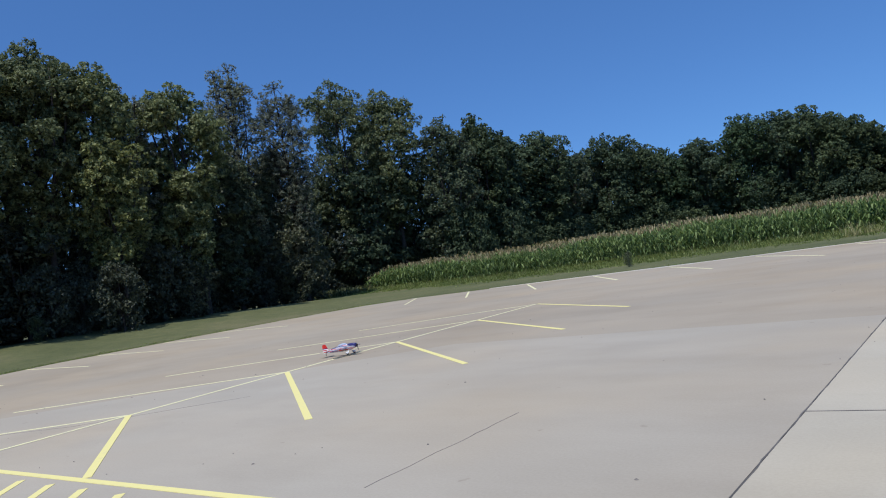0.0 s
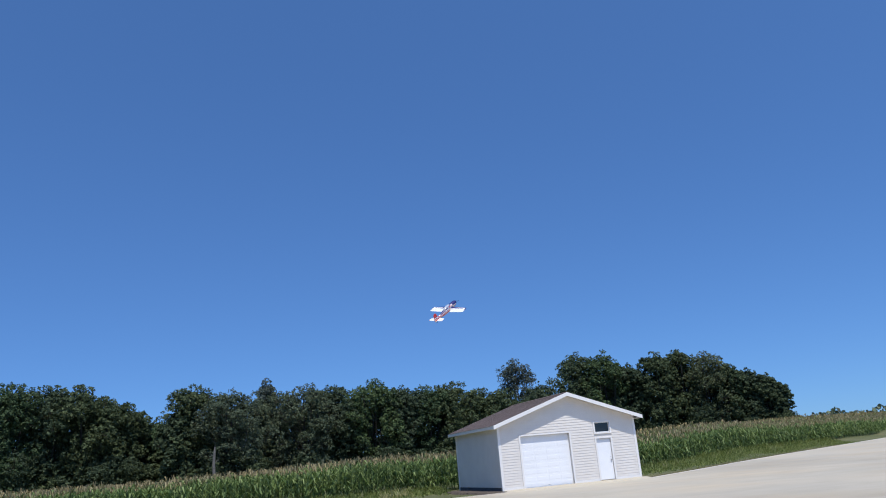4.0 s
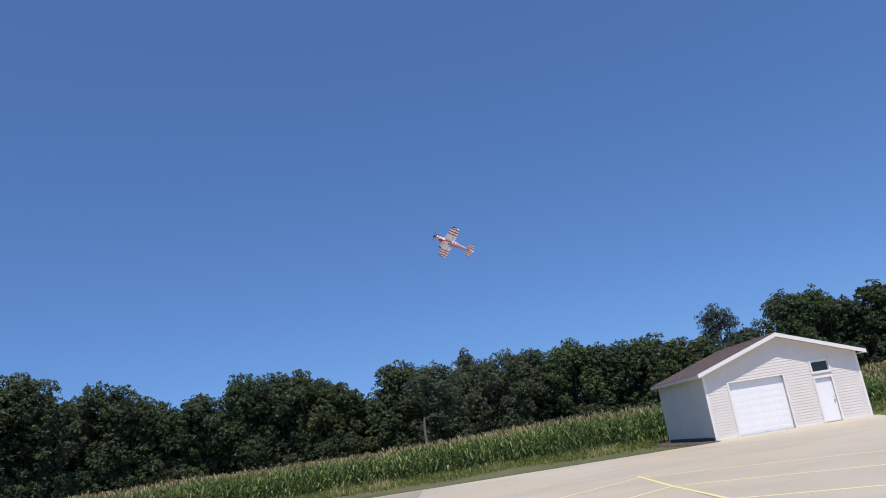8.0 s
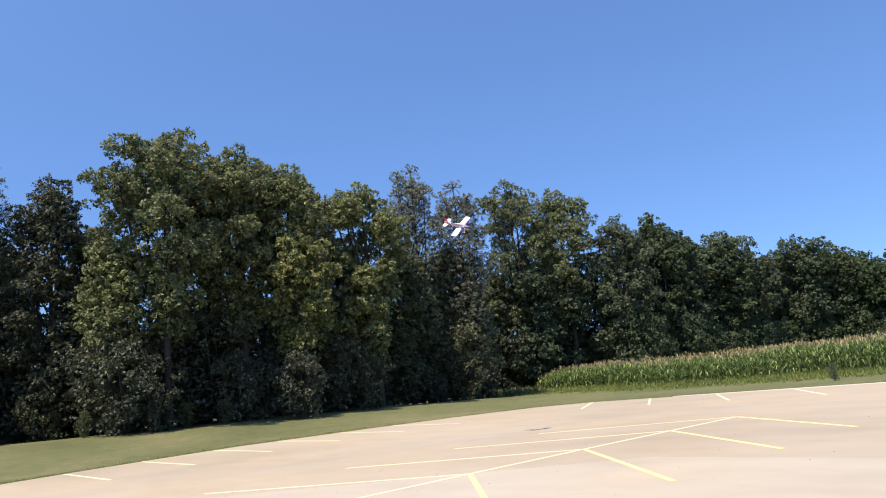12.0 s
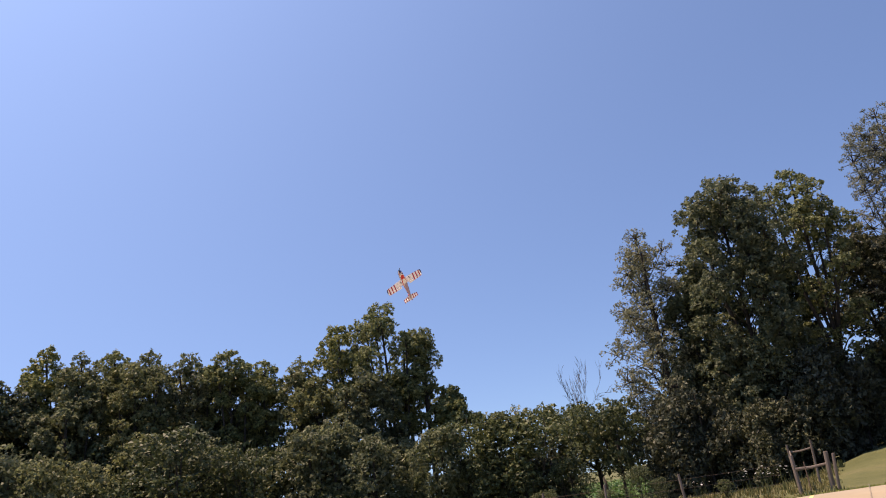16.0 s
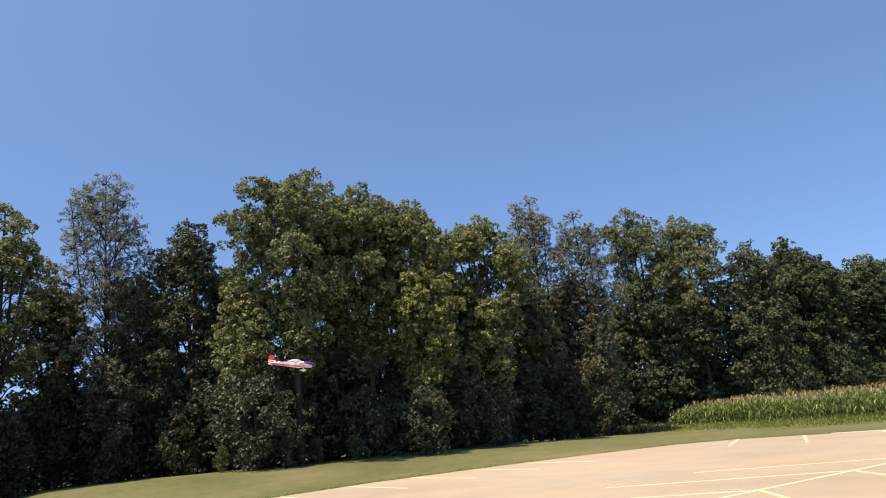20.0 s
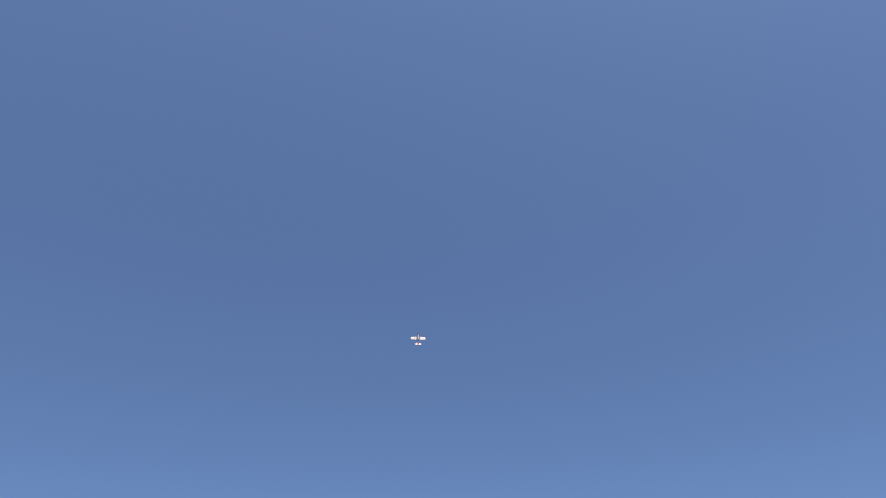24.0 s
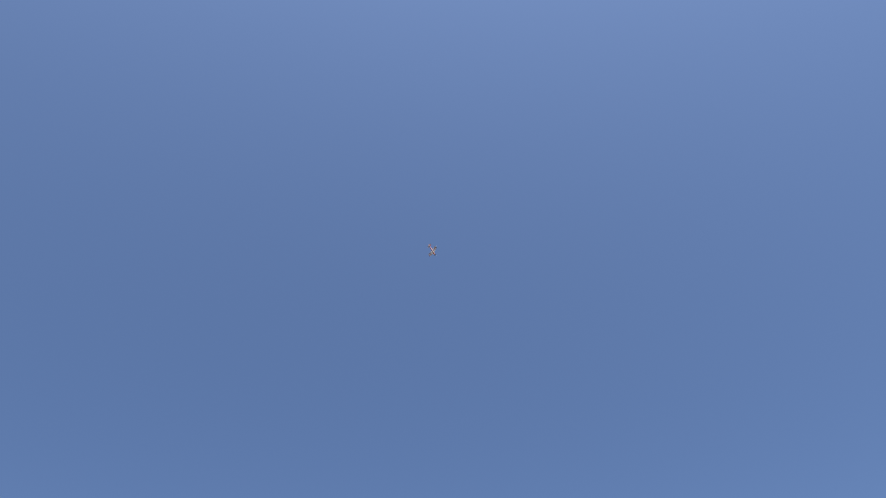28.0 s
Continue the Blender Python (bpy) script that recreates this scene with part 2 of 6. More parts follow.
VINYL = grained("white_vinyl_siding", (0.655, 0.612, 0.555), (0.735, 0.692, 0.632), 1.2, 40, 0.5, 0.1)
TRIM_WHITE = grained("white_trim", (0.72, 0.70, 0.67), (0.79, 0.77, 0.74), 2, 50, 0.45, 0.05)
DOOR_WHITE = grained("white_door_paint", (0.78, 0.785, 0.79), (0.84, 0.845, 0.85), 1.5, 60, 0.4, 0.04)
SHINGLE = grained("brown_shingles", (0.085, 0.06, 0.05), (0.17, 0.125, 0.105), 3, 45, 0.9, 0.6)
FOUNDATION = grained("dark_foundation", (0.05, 0.05, 0.055), (0.11, 0.11, 0.115), 3, 40, 0.9, 0.4)
SOIL = grained("bare_soil", (0.05, 0.038, 0.028), (0.13, 0.10, 0.075), 3, 30, 0.95, 0.8)
WOOD_GREY = grained("weathered_wood", (0.10, 0.075, 0.058), (0.21, 0.17, 0.14), 3, 35, 0.85, 0.5, stretch=(1, 1, 0.25))
METAL = grained("steel", (0.35, 0.35, 0.36), (0.5, 0.5, 0.5), 8, 60, 0.35, 0.05, 0.5, 1.0)
RUST = grained("rusty_steel", (0.12, 0.07, 0.05), (0.25, 0.17, 0.12), 8, 60, 0.8, 0.2)

GLASS_DARK, _nt, _p = material("dark_glass", 0.06, 0, 0.6)
_p.inputs["Base Color"].default_value = (0.012, 0.013, 0.015, 1)


def ground_material():
    """Mown turf near the lot, rank grass towards the corn, bare soil under the crops and woods."""
    m, nt, p = material("turf", 0.9, 0, 0.2)
    v = coords(nt)
    a, b, c = noise_at(nt, v, 0.12, 4), noise_at(nt, v, 1.6, 5, 0.7), noise_at(nt, v, 22, 3, 0.7)
    col = ramp(nt, a, [(0.3, (0.095, 0.105, 0.048)), (0.5, (0.128, 0.134, 0.064)), (0.7, (0.18, 0.165, 0.092))])
    col = mixed(nt, 0.6, col, ramp(nt, b, [(0.3, (0.62, 0.68, 0.6)), (0.7, (1.2, 1.15, 1.0))]), "MULTIPLY")
    col = mixed(nt, 0.6, col, ramp(nt, c, [(0.3, (0.5, 0.55, 0.5)), (0.7, (1.3, 1.25, 1.2))]), "MULTIPLY")
    nt.links.new(col, p.inputs["Base Color"])
    bump(nt, p, c, 0.8, 0.05)
    return m


TURF = ground_material()


# ---- helpers for building ----
def mesh_of(bm, name):
    me = bpy.data.meshes.new(name)
    bm.to_mesh(me)
    bm.free()
    return me


def part(name, bm, mat, parent, label="", smooth=False):
    me = bm if isinstance(bm, bpy.types.Mesh) else mesh_of(bm, name)
    if not me.materials:
        me.materials.append(mat)
    if smooth:
        me.shade_smooth()
    ob = new(name, me)
    ob.parent = parent
    if label:
        ob["label"] = label
    return ob


def thing(name, m, label, category, group="", kind=""):
    ob = new(name)
    ob.empty_display_size = 0.3
    ob.matrix_basis = m
    return tagged(ob, label, category, group, kind)


def box(bm, x0, y0, z0, x1, y1, z1, bevel=0.0):
    r = bmesh.ops.create_cube(bm, size=1.0)
    bmesh.ops.scale(bm, verts=r["verts"], vec=(x1 - x0, y1 - y0, z1 - z0))
    bmesh.ops.translate(bm, verts=r["verts"], vec=((x0 + x1) / 2, (y0 + y1) / 2, (z0 + z1) / 2))
    if bevel:
        edges = list({e for v in r["verts"] for e in v.link_edges})
        bmesh.ops.bevel(bm, geom=edges, offset=bevel, segments=1, affect="EDGES")
    return bm


def a_box(*a, bevel=0.0):
    return box(bmesh.new(), *a, bevel=bevel)


def prism(pts, depth, axis=(0, 1, 0)):
    """A flat outline pushed out along an axis."""
    bm = bmesh.new()
    d = Vector(axis) * depth
    a = [bm.verts.new(Vector(p)) for p in pts]
    b = [bm.verts.new(Vector(p) + d) for p in pts]
    n = len(a)
    bm.faces.new(a)
    bm.faces.new(b[::-1])
    for i in range(n):
        bm.faces.new((a[i], b[i], b[(i + 1) % n], a[(i + 1) % n]))
    bmesh.ops.recalc_face_normals(bm, faces=bm.faces)
    return bm


def tube(bm, pts, radii, sides=7):
    """A tapered limb through points."""
    rings = []
    for i, (q, r) in enumerate(zip(pts, radii)):
        q = Vector([float(v) for v in q])
        ahead = Vector([float(v) for v in pts[min(i + 1, len(pts) - 1)]]) - Vector([float(v) for v in pts[max(i - 1, 0)]])
        ahead.normalize()
        side = ahead.orthogonal().normalized()
        up = ahead.cross(side)
        rings.append([bm.verts.new(q + float(r) * (math.cos(2 * math.pi * k / sides) * side + math.sin(2 * math.pi * k / sides) * up)) for k in range(sides)])
    for a, b in zip(rings, rings[1:]):
        for k in range(sides):
            bm.faces.new((a[k], a[(k + 1) % sides], b[(k + 1) % sides], b[k]))
    bm.faces.new(rings[-1])
    bm.faces.new(rings[0][::-1])
    return bm


def step(x):
    x = np.clip(x, 0, 1)
    return x * x * (3 - 2 * x)


def north_east_edge(x):
    """The lot's edge beyond the shed, which runs away to the north-east."""
    return np.interp(x, (18.6, 24.5, 29, 38, 54, 110), (37.0, 41.9, 45.9, 53.4, 65.9, 109.9), left=-100)


def ground_z(x, y):
    """Height of the land: level lot, a low bank up to the western trees, a dip by the old fence."""
    x, y = np.asarray(x, float), np.asarray(y, float)
    west = step((-34.0 - x) / 16) * (1.0 * step((y + 4) / 8) * (1 - 0.75 * step((y - 24) / 30)) - 0.9 * (1 - step((y + 6) / 6)))
    north = 0.35 * step((y - 40) / 40) * step((-20 - x) / 30)
    east = (1.0 + 0.5 * step((x - 40) / 50)) * step((y - north_east_edge(x) - 1.5) / 12) * step((x - 21) / 20)
    return west + north + east + 0.1 * step((y - 36) / 8) * step((x + 10) / 10) * 0.3


# ---- the ground and the lot ----
def make_ground():
    xs = np.concatenate([[-3000, -1200, -500, -250, -150], np.arange(-110, 81, 3.0), [110, 180, 300, 600, 1400, 3000]])
    ys = np.concatenate([[-3000, -1200, -500, -250, -130, -90], np.arange(-66, 121, 3.0), [150, 220, 400, 800, 1500, 3000]])
    gx, gy = np.meshgrid(xs, ys)
    gz = ground_z(gx, gy) - 0.05
    rng = np.random.default_rng(3)
    off_lot = (gx < -36) | ((gy > 36) & (gx < 18)) | ((gx > 18) & (gy > north_east_edge(gx) + 3))
    gz = gz + np.where(off_lot, rng.normal(0, 0.03, gx.shape), 0)
    verts = np.stack([gx, gy, gz], -1).reshape(-1, 3)
    w, h = len(xs), len(ys)
    faces = [(j * w + i, j * w + i + 1, (j + 1) * w + i + 1, (j + 1) * w + i) for j in range(h - 1) for i in range(w - 1)]
    me = bpy.data.meshes.new("ground")
    me.from_pydata(verts.tolist(), [], faces)
    me.shade_smooth()
    me.materials.append(TURF)
    return tagged(new("ground", me), "mown and rough green summer grass over flat farmland", "ground", kind="structure")


make_ground()


def clip_poly(poly, a, b):
    """The part of a polygon to the left of the line a to b."""
    out = []
    side = lambda p: (b[0] - a[0]) * (p[1] - a[1]) - (b[1] - a[1]) * (p[0] - a[0])
    for p, q in zip(poly, poly[1:] + poly[:1]):
        sp, sq = side(p), side(q)
        if sp >= 0:
            out.append(p)
        if (sp >= 0) != (sq >= 0):
            t = sp / (sp - sq)
            out.append((p[0] + t * (q[0] - p[0]), p[1] + t * (q[1] - p[1])))
    return out


LOT = [(-26.2, -16), (110, -16), (110, 109.9), (54, 65.9), (38, 53.4), (29, 45.9), (24.5, 41.9), (18.6, 37.0), (10.3, 36.2), (3, 35.4), (-2.6, 35.0), (-13, 34.6),
       (-25, 34.6), (-30.5, 34.5), (-33, 32.5), (-34.3, 28), (-34.8, 22), (-34.7, 15), (-33.2, 10.3), (-31.9, 7), (-30.3, 3.6), (-29.3, 0.8), (-28.6, -1.5), (-27.5, -3.5), (-27.0, -6), (-27.0, -9.3)]


def west_edge(y):
    """The lot's western edge."""
    return np.interp(y, (-16, -9.3, -6, -3.5, -1.5, 0.8, 3.6, 7, 10.3, 15, 22, 28), (-26.2, -27.0, -27.0, -27.5, -28.6, -29.3, -30.3, -31.9, -33.2, -34.7, -34.8, -34.3))


JOINT_MAIN = ((-0.93, -16), (-3.02, 36))
JOINT_EAST = ((1.84, -16), (0.2, 40))
CROSS = ((-2, 6.6), (45, 9.6))
POUR = ((-40, 12.6), (0, 12.2))
POUR_WEST = ((-20, 2.4), (-9.8, 12.5))
WEST_CROSS = ((-40, -0.1), (0, -0.1))


def shifted(line, d):
    (ax, ay), (bx, by) = line
    n = Vector((ay - by, bx - ax)).normalized() * d
    return (ax + n.x, ay + n.y), (bx + n.x, by + n.y)


def make_lot():
    lot = tagged(new("pavement"), "sunlit pale concrete parking lot with dark joints and worn yellow lines", "pavement", kind="structure")
    inner = clip_poly(clip_poly(LOT, (-60, -15.9), (60, -15.9)), (109.9, -60), (109.9, 60))
    bm = bmesh.new()
    bm.faces.new([bm.verts.new((x, y, -0.005)) for x, y in inner])
    bmesh.ops.recalc_face_normals(bm, faces=bm.faces)
    part("joint_sealant", bm, SEALANT, lot, "dark joint sealant between the slabs")
    g = 0.007
    west = clip_poly(LOT, *shifted(JOINT_MAIN, g))
    rest = clip_poly(LOT, *shifted(JOINT_MAIN, -g)[::-1])
    mid, east = clip_poly(rest, *shifted(JOINT_EAST, g * 0.2)), clip_poly(rest, *shifted(JOINT_EAST, -g * 0.2)[::-1])
    upper, lower = clip_poly(west, *shifted(WEST_CROSS, g * 0.7)), clip_poly(west, *shifted(WEST_CROSS, -g * 0.7)[::-1])
    # two pours meet along a line that bends away to the west
    below = clip_poly(upper, *POUR[::-1])
    pieces = [(clip_poly(upper, *POUR), CONCRETE_OLD), (clip_poly(below, *POUR_WEST), CONCRETE_OLD), (clip_poly(below, *POUR_WEST[::-1]), CONCRETE_MID), (lower, CONCRETE_OLD)]
    for p in (mid, east):
        pieces += [(clip_poly(p, *shifted(CROSS, g * 1.1)), CONCRETE_NEW), (clip_poly(p, *shifted(CROSS, -g * 1.1)[::-1]), CONCRETE_NEW)]
    for poly, mat in pieces:
        part("concrete_slab", prism([(x, y, -0.13) for x, y in poly], 0.13, (0, 0, 1)), mat, lot)
    return lot


lot = make_lot()


def line_mesh(a, b, w, z=0.004):
    d = Vector((b[0] - a[0], b[1] - a[1])).normalized()
    n = Vector((-d.y, d.x)) * w / 2
    bm = bmesh.new()
    lo = [bm.verts.new((p[0] + s * n.x, p[1] + s * n.y, 0.0005)) for p, s in ((a, 1), (a, -1), (b, -1), (b, 1))]
    hi = [bm.verts.new((v.co.x, v.co.y, z)) for v in lo]
    bm.faces.new(hi)
    for i in range(4):
        bm.faces.new((lo[i], lo[(i + 1) % 4], hi[(i + 1) % 4], hi[i]))
    bmesh.ops.recalc_face_normals(bm, faces=bm.faces)
    return bm


def paint(a, b, w=0.11, worn=False, z=0.004):
    part("painted_line", line_mesh(a, b, w, z), YELLOW_WORN if worn else YELLOW, lot)


def make_lines():
    # herringbone island to the west: a spine with slanting bays on both sides
    spine = [(-13.1, 20.5), (-12.88, 17.0), (-12.65, 13.4), (-12.38, 9.8), (-12.1, 6.3)]
    for a, b in zip(spine, spine[1:]):
        paint(a, b, 0.10, True)
    for x, y in spine:
        if y > 7:
            paint((x + 0.03, y), (x + 4.87, y - 3.62), 0.098, False, 0.005)
        paint((x - 0.03, y), (x - 4.6, y - 3.35), 0.09, True, 0.0045)
    paint((-12.1, 6.3), (-8.2, 3.72), 0.098, False, 0.0055)
    paint((-12.1, 6.3), (-11.97, 3.75), 0.10, True, 0.0048)
    # the hatched strip at its southern end
    paint((-16.45, 3.52), (-4.2, 3.72), 0.10, False, 0.0045)
    paint((-16.5, 2.42), (-4.2, 2.5), 0.10, False, 0.0045)
    paint((-16.45, 3.56), (-16.5, 2.4), 0.10, False, 0.0035)
    x = -15.6
    while x < -5.2:
        paint((x - 0.05, 3.46), (x + 0.95, 2.52), 0.095, False, 0.0038)
        x += 0.72
    for x, y in ((-12.4, 2.42), (-8.0, 2.46)):
        paint((x, y), (x - 4.4, y - 3.3), 0.10, True, 0.0042)
    paint((-12.4, 2.4), (-12.4, -9.0), 0.10, True, 0.0032)
    # bays along the western edge
    for y in (-7.4, -4.45, -1.75, 1.0, 3.9, 7.05, 10.15, 13.6, 16.9, 20.2, 23.4):
        edge = float(west_edge(y)) + 0.15
        paint((edge, y + 0.05), (edge + 6.4, y + 0.05 - 0.03 * max(0.0, y)), 0.105, y > 2)
    # slanting bays along the northern edge
    for i in range(7):
        x = -30.0 + 3.93 * i
        paint((x, 34.1), (x + 3.9, 28.7), 0.105, True)
    # the eastern island before the shed
    for a, b in (((4.25, 23.6), (4.12, 18.9)), ((4.12, 18.9), (4.15, 14.7)), ((4.15, 14.7), (4.2, 11.2)), ((4.2, 11.2), (4.22, 6.9))):
        paint(a, b, 0.085)
    for x, y in ((4.22, 23.0), (4.12, 18.85), (4.16, 14.7), (4.2, 11.2)):
        paint((x - 0.04, y), (x - 4.85, y - 4.75 + (0.0 if y < 20 else -0.2)), 0.08, y > 11, 0.0045)
        paint((x + 0.04, y), (x + 5.2, y - 3.5), 0.095, True, 0.0045)


make_lines()


def seam(name, pts, w, mat, rng, label="", wobble=0.012, z=0.0025):
    """A ragged-edged ribbon a few millimetres thick: a filled joint, a crack or a tyre scuff."""
    bm = bmesh.new()
    rows = []
    for a, b in zip(pts, pts[1:]):
        a, b = Vector((*a, 0)), Vector((*b, 0))
        n = max(2, int((b - a).length / 0.18))
        side = Vector((a.y - b.y, b.x - a.x, 0)).normalized()
        for i in range(n + 1):
            p = a.lerp(b, i / n) + side * rng.gauss(0, wobble)
            l, r = w / 2 * rng.uniform(0.55, 1.25), w / 2 * rng.uniform(0.55, 1.25)
            rows.append([bm.verts.new(p + side * l + Vector((0, 0, 0.0004))), bm.verts.new(p + side * l * 0.8 + Vector((0, 0, z))),
                         bm.verts.new(p - side * r * 0.8 + Vector((0, 0, z))), bm.verts.new(p - side * r + Vector((0, 0, 0.0004)))])
    for a, b in zip(rows, rows[1:]):
        for k in range(3):
            bm.faces.new((a[k], a[k + 1], b[k + 1], b[k]))
    bmesh.ops.recalc_face_normals(bm, faces=bm.faces)
    part(name, bm, mat, lot, label)


def make_seams():
    rng = random.Random(9)
    on = lambda line, y: line[0][0] + (line[1][0] - line[0][0]) * (y - line[0][1]) / (line[1][1] - line[0][1])
    seam("joint_filler", [(on(JOINT_MAIN, y), y) for y in (-6, 2, 8, 14)], 0.014, SEALANT, rng, "dark tar in the joint", 0.004)
    seam("joint_filler", [(on(JOINT_MAIN, y), y) for y in (14, 22, 35)], 0.034, CRACK, rng, "dark tar in the joint", 0.006)
    seam("joint_filler", [(-1.83, 6.611), (1.2, 6.804), (2.75, 6.903), (7.0, 7.174)], 0.024, SEALANT, rng, "dark tar in the joint", 0.003)
    seam("joint_filler", [(on(JOINT_EAST, y), y) for y in (2.5, 5, 9.0)], 0.012, SEALANT, rng, "dark tar in the joint", 0.003)
    seam("joint_filler", [(on(JOINT_EAST, y), y) for y in (9.0, 15.5)], 0.009, CRACK, rng, "", 0.004)
    seam("joint_filler", [(-30.4, -0.11), (-15.2, -0.12)], 0.02, CRACK, rng, "", 0.012)
    for pts, w in (([(-4.62, 6.55), (-4.57, 5.7), (-4.49, 4.14)], 0.009), 
                   ([(-13.9, 4.9), (-12.5, 5.6), (-10.6, 7.6)], 0.012), ([(1.9, 5.42), (2.4, 5.56), (3.6, 5.7)], 0.03)):
        seam("crack", pts, w, CRACK, rng, "", 0.008)
    # faint curved tyre scuffs
    for pts, w in (([(0.0, 6.7), (0.7, 7.45), (1.6, 8.08), (2.6, 8.48), (3.6, 8.8), (6.0, 9.5)], 0.022), ([(0.15, 6.7), (1.05, 7.4), (2.0, 7.98), (3.4, 8.45), (6.2, 9.1)], 0.03),
                   ([(0.5, 6.92), (1.4, 7.22), (2.2, 7.48), (3.0, 7.66), (5.0, 8.0)], 0.018), ([(1.4, 5.45), (1.75, 5.66), (2.0, 5.84), (2.4, 6.06), (3.2, 6.3)], 0.04)):
        seam("tyre_scuff", pts, w, SCUFF, rng, "", 0.004, 0.0018)
    seam("crack", [(4.16, 20.0), (4.05, 14.7), (4.1, 10.8), (4.13, 7.2)], 0.02, CRACK, rng, "", 0.006)


make_seams()


def make_edge_strip():
    """A pale worn lip of newer concrete along the northern edge."""
    pts = [(-25, 34.58), (-13, 34.58), (-2.6, 34.98), (3, 35.38), (10.3, 36.18), (18.7, 36.95), (24.5, 41.8), (29, 45.8), (38, 53.3), (54, 65.8), (108, 108.2)]
    for a, b in zip(pts, pts[1:]):
        d = Vector((b[0] - a[0], b[1] - a[1])).normalized()
        n = Vector((-d.y, d.x)) * (0.28 if a[0] > 18 else 0.16)
        part("edge_strip", prism([(a[0], a[1], 0.022), (b[0], b[1], 0.022), (b[0] + n.x, b[1] + n.y, 0.022), (a[0] + n.x, a[1] + n.y, 0.022)], -0.1, (0, 0, 1)), CONCRETE_PALE, lot)


make_edge_strip()


def make_litter():
    """Bits of leaf, twig and gravel lying about on the concrete."""
    rng = np.random.default_rng(44)
    n = 260
    x, y = rng.uniform(-20, 9, n), rng.uniform(3.5, 30, n)
    s = rng.uniform(0.006, 0.022, n)
    verts, faces = [], []
    for i in range(n):
        a = rng.uniform(0, 6.28)
        u, v = np.array([math.cos(a), math.sin(a)]) * s[i], np.array([-math.sin(a), math.cos(a)]) * s[i] * rng.uniform(0.3, 0.8)
        c = np.array([x[i], y[i]])
        k = len(verts)
        ring = [c + u, c + v, c - u, c - v]
        verts += [(*p, 0.001) for p in ring] + [(c[0], c[1], 0.008 + s[i] * 0.3)]
        faces += [(k, k + 1, k + 4), (k + 1, k + 2, k + 4), (k + 2, k + 3, k + 4), (k + 3, k, k + 4)]
    me = bpy.data.meshes.new("litter")
    me.from_pydata([tuple(float(q) for q in p) for p in verts], [], faces)
    me.materials.append(CRACK)
    tagged(new("litter", me), "scattered bits of dry leaf and gravel on the concrete", "litter", kind="stuff")


make_litter()


# ---- trees ----
def cards(name, centre, normal, size, rng, mats, slim=0.62, leafy=False):
    """Many small leaf sprays, each a folded rhombus or a pointed tip, as one mesh."""
    n = len(centre)
    normal = normal / (np.linalg.norm(normal, axis=1, keepdims=True) + 1e-9)
    ref = rng.normal(size=(n, 3))
    u = np.cross(normal, ref)
    u /= np.linalg.norm(u, axis=1, keepdims=True) + 1e-9
    v = np.cross(normal, u)
    s = size[:, None]
    fold = normal * s * rng.uniform(0.05, 0.22, (n, 1))
    a, b = centre - u * s, centre + u * s
    c, d = centre - v * s * slim - fold, centre + v * s * slim - fold
    corners = [a, c, d] if leafy else [a, c, b, d]
    k = len(corners)
    verts = np.stack(corners, 1).reshape(-1, 3)
    me = bpy.data.meshes.new(name)
    me.vertices.add(k * n)
    me.vertices.foreach_set("co", verts.ravel())
    me.loops.add(k * n)
    me.loops.foreach_set("vertex_index", np.arange(k * n, dtype=np.int32))
    me.polygons.add(n)
    me.polygons.foreach_set("loop_start", np.arange(0, k * n, k, dtype=np.int32))
    me.polygons.foreach_set("loop_total", np.full(n, k, dtype=np.int32))
    me.update(calc_edges=True)
    for m in mats:
        me.materials.append(m)
    return me


def ball(n, rng, lowest=-0.6):
    """Directions spread evenly over a sphere, down to a lowest height."""
    i = np.arange(n) + 0.5
    z = 1 - (1 - lowest) * i / n
    a = math.pi * (1 + 5 ** 0.5) * i + rng.uniform(0, 6.28)
    r = np.sqrt(np.maximum(0, 1 - z * z))
    d = np.stack([r * np.cos(a), r * np.sin(a), z], 1) + rng.normal(0, 0.16, (n, 3))
    return d / np.linalg.norm(d, axis=1, keepdims=True)


FORMS = {
    # width of the crown from its foot to its top, as parts of its greatest half width
    "broad": (0.34, 0.52, 0.76, 0.96, 1.0, 0.86, 0.50),
    "round": (0.55, 0.78, 0.94, 1.0, 0.96, 0.80, 0.45),
    "column": (0.62, 0.80, 0.92, 1.0, 0.96, 0.78, 0.40),
    "slim": (0.85, 1.0, 1.0, 0.92, 0.80, 0.62, 0.30),
    "airy": (0.5, 0.7, 0.9, 1.0, 0.95, 0.76, 0.42),
}
STEPS = (0, 0.15, 0.3, 0.5, 0.7, 0.86, 1)


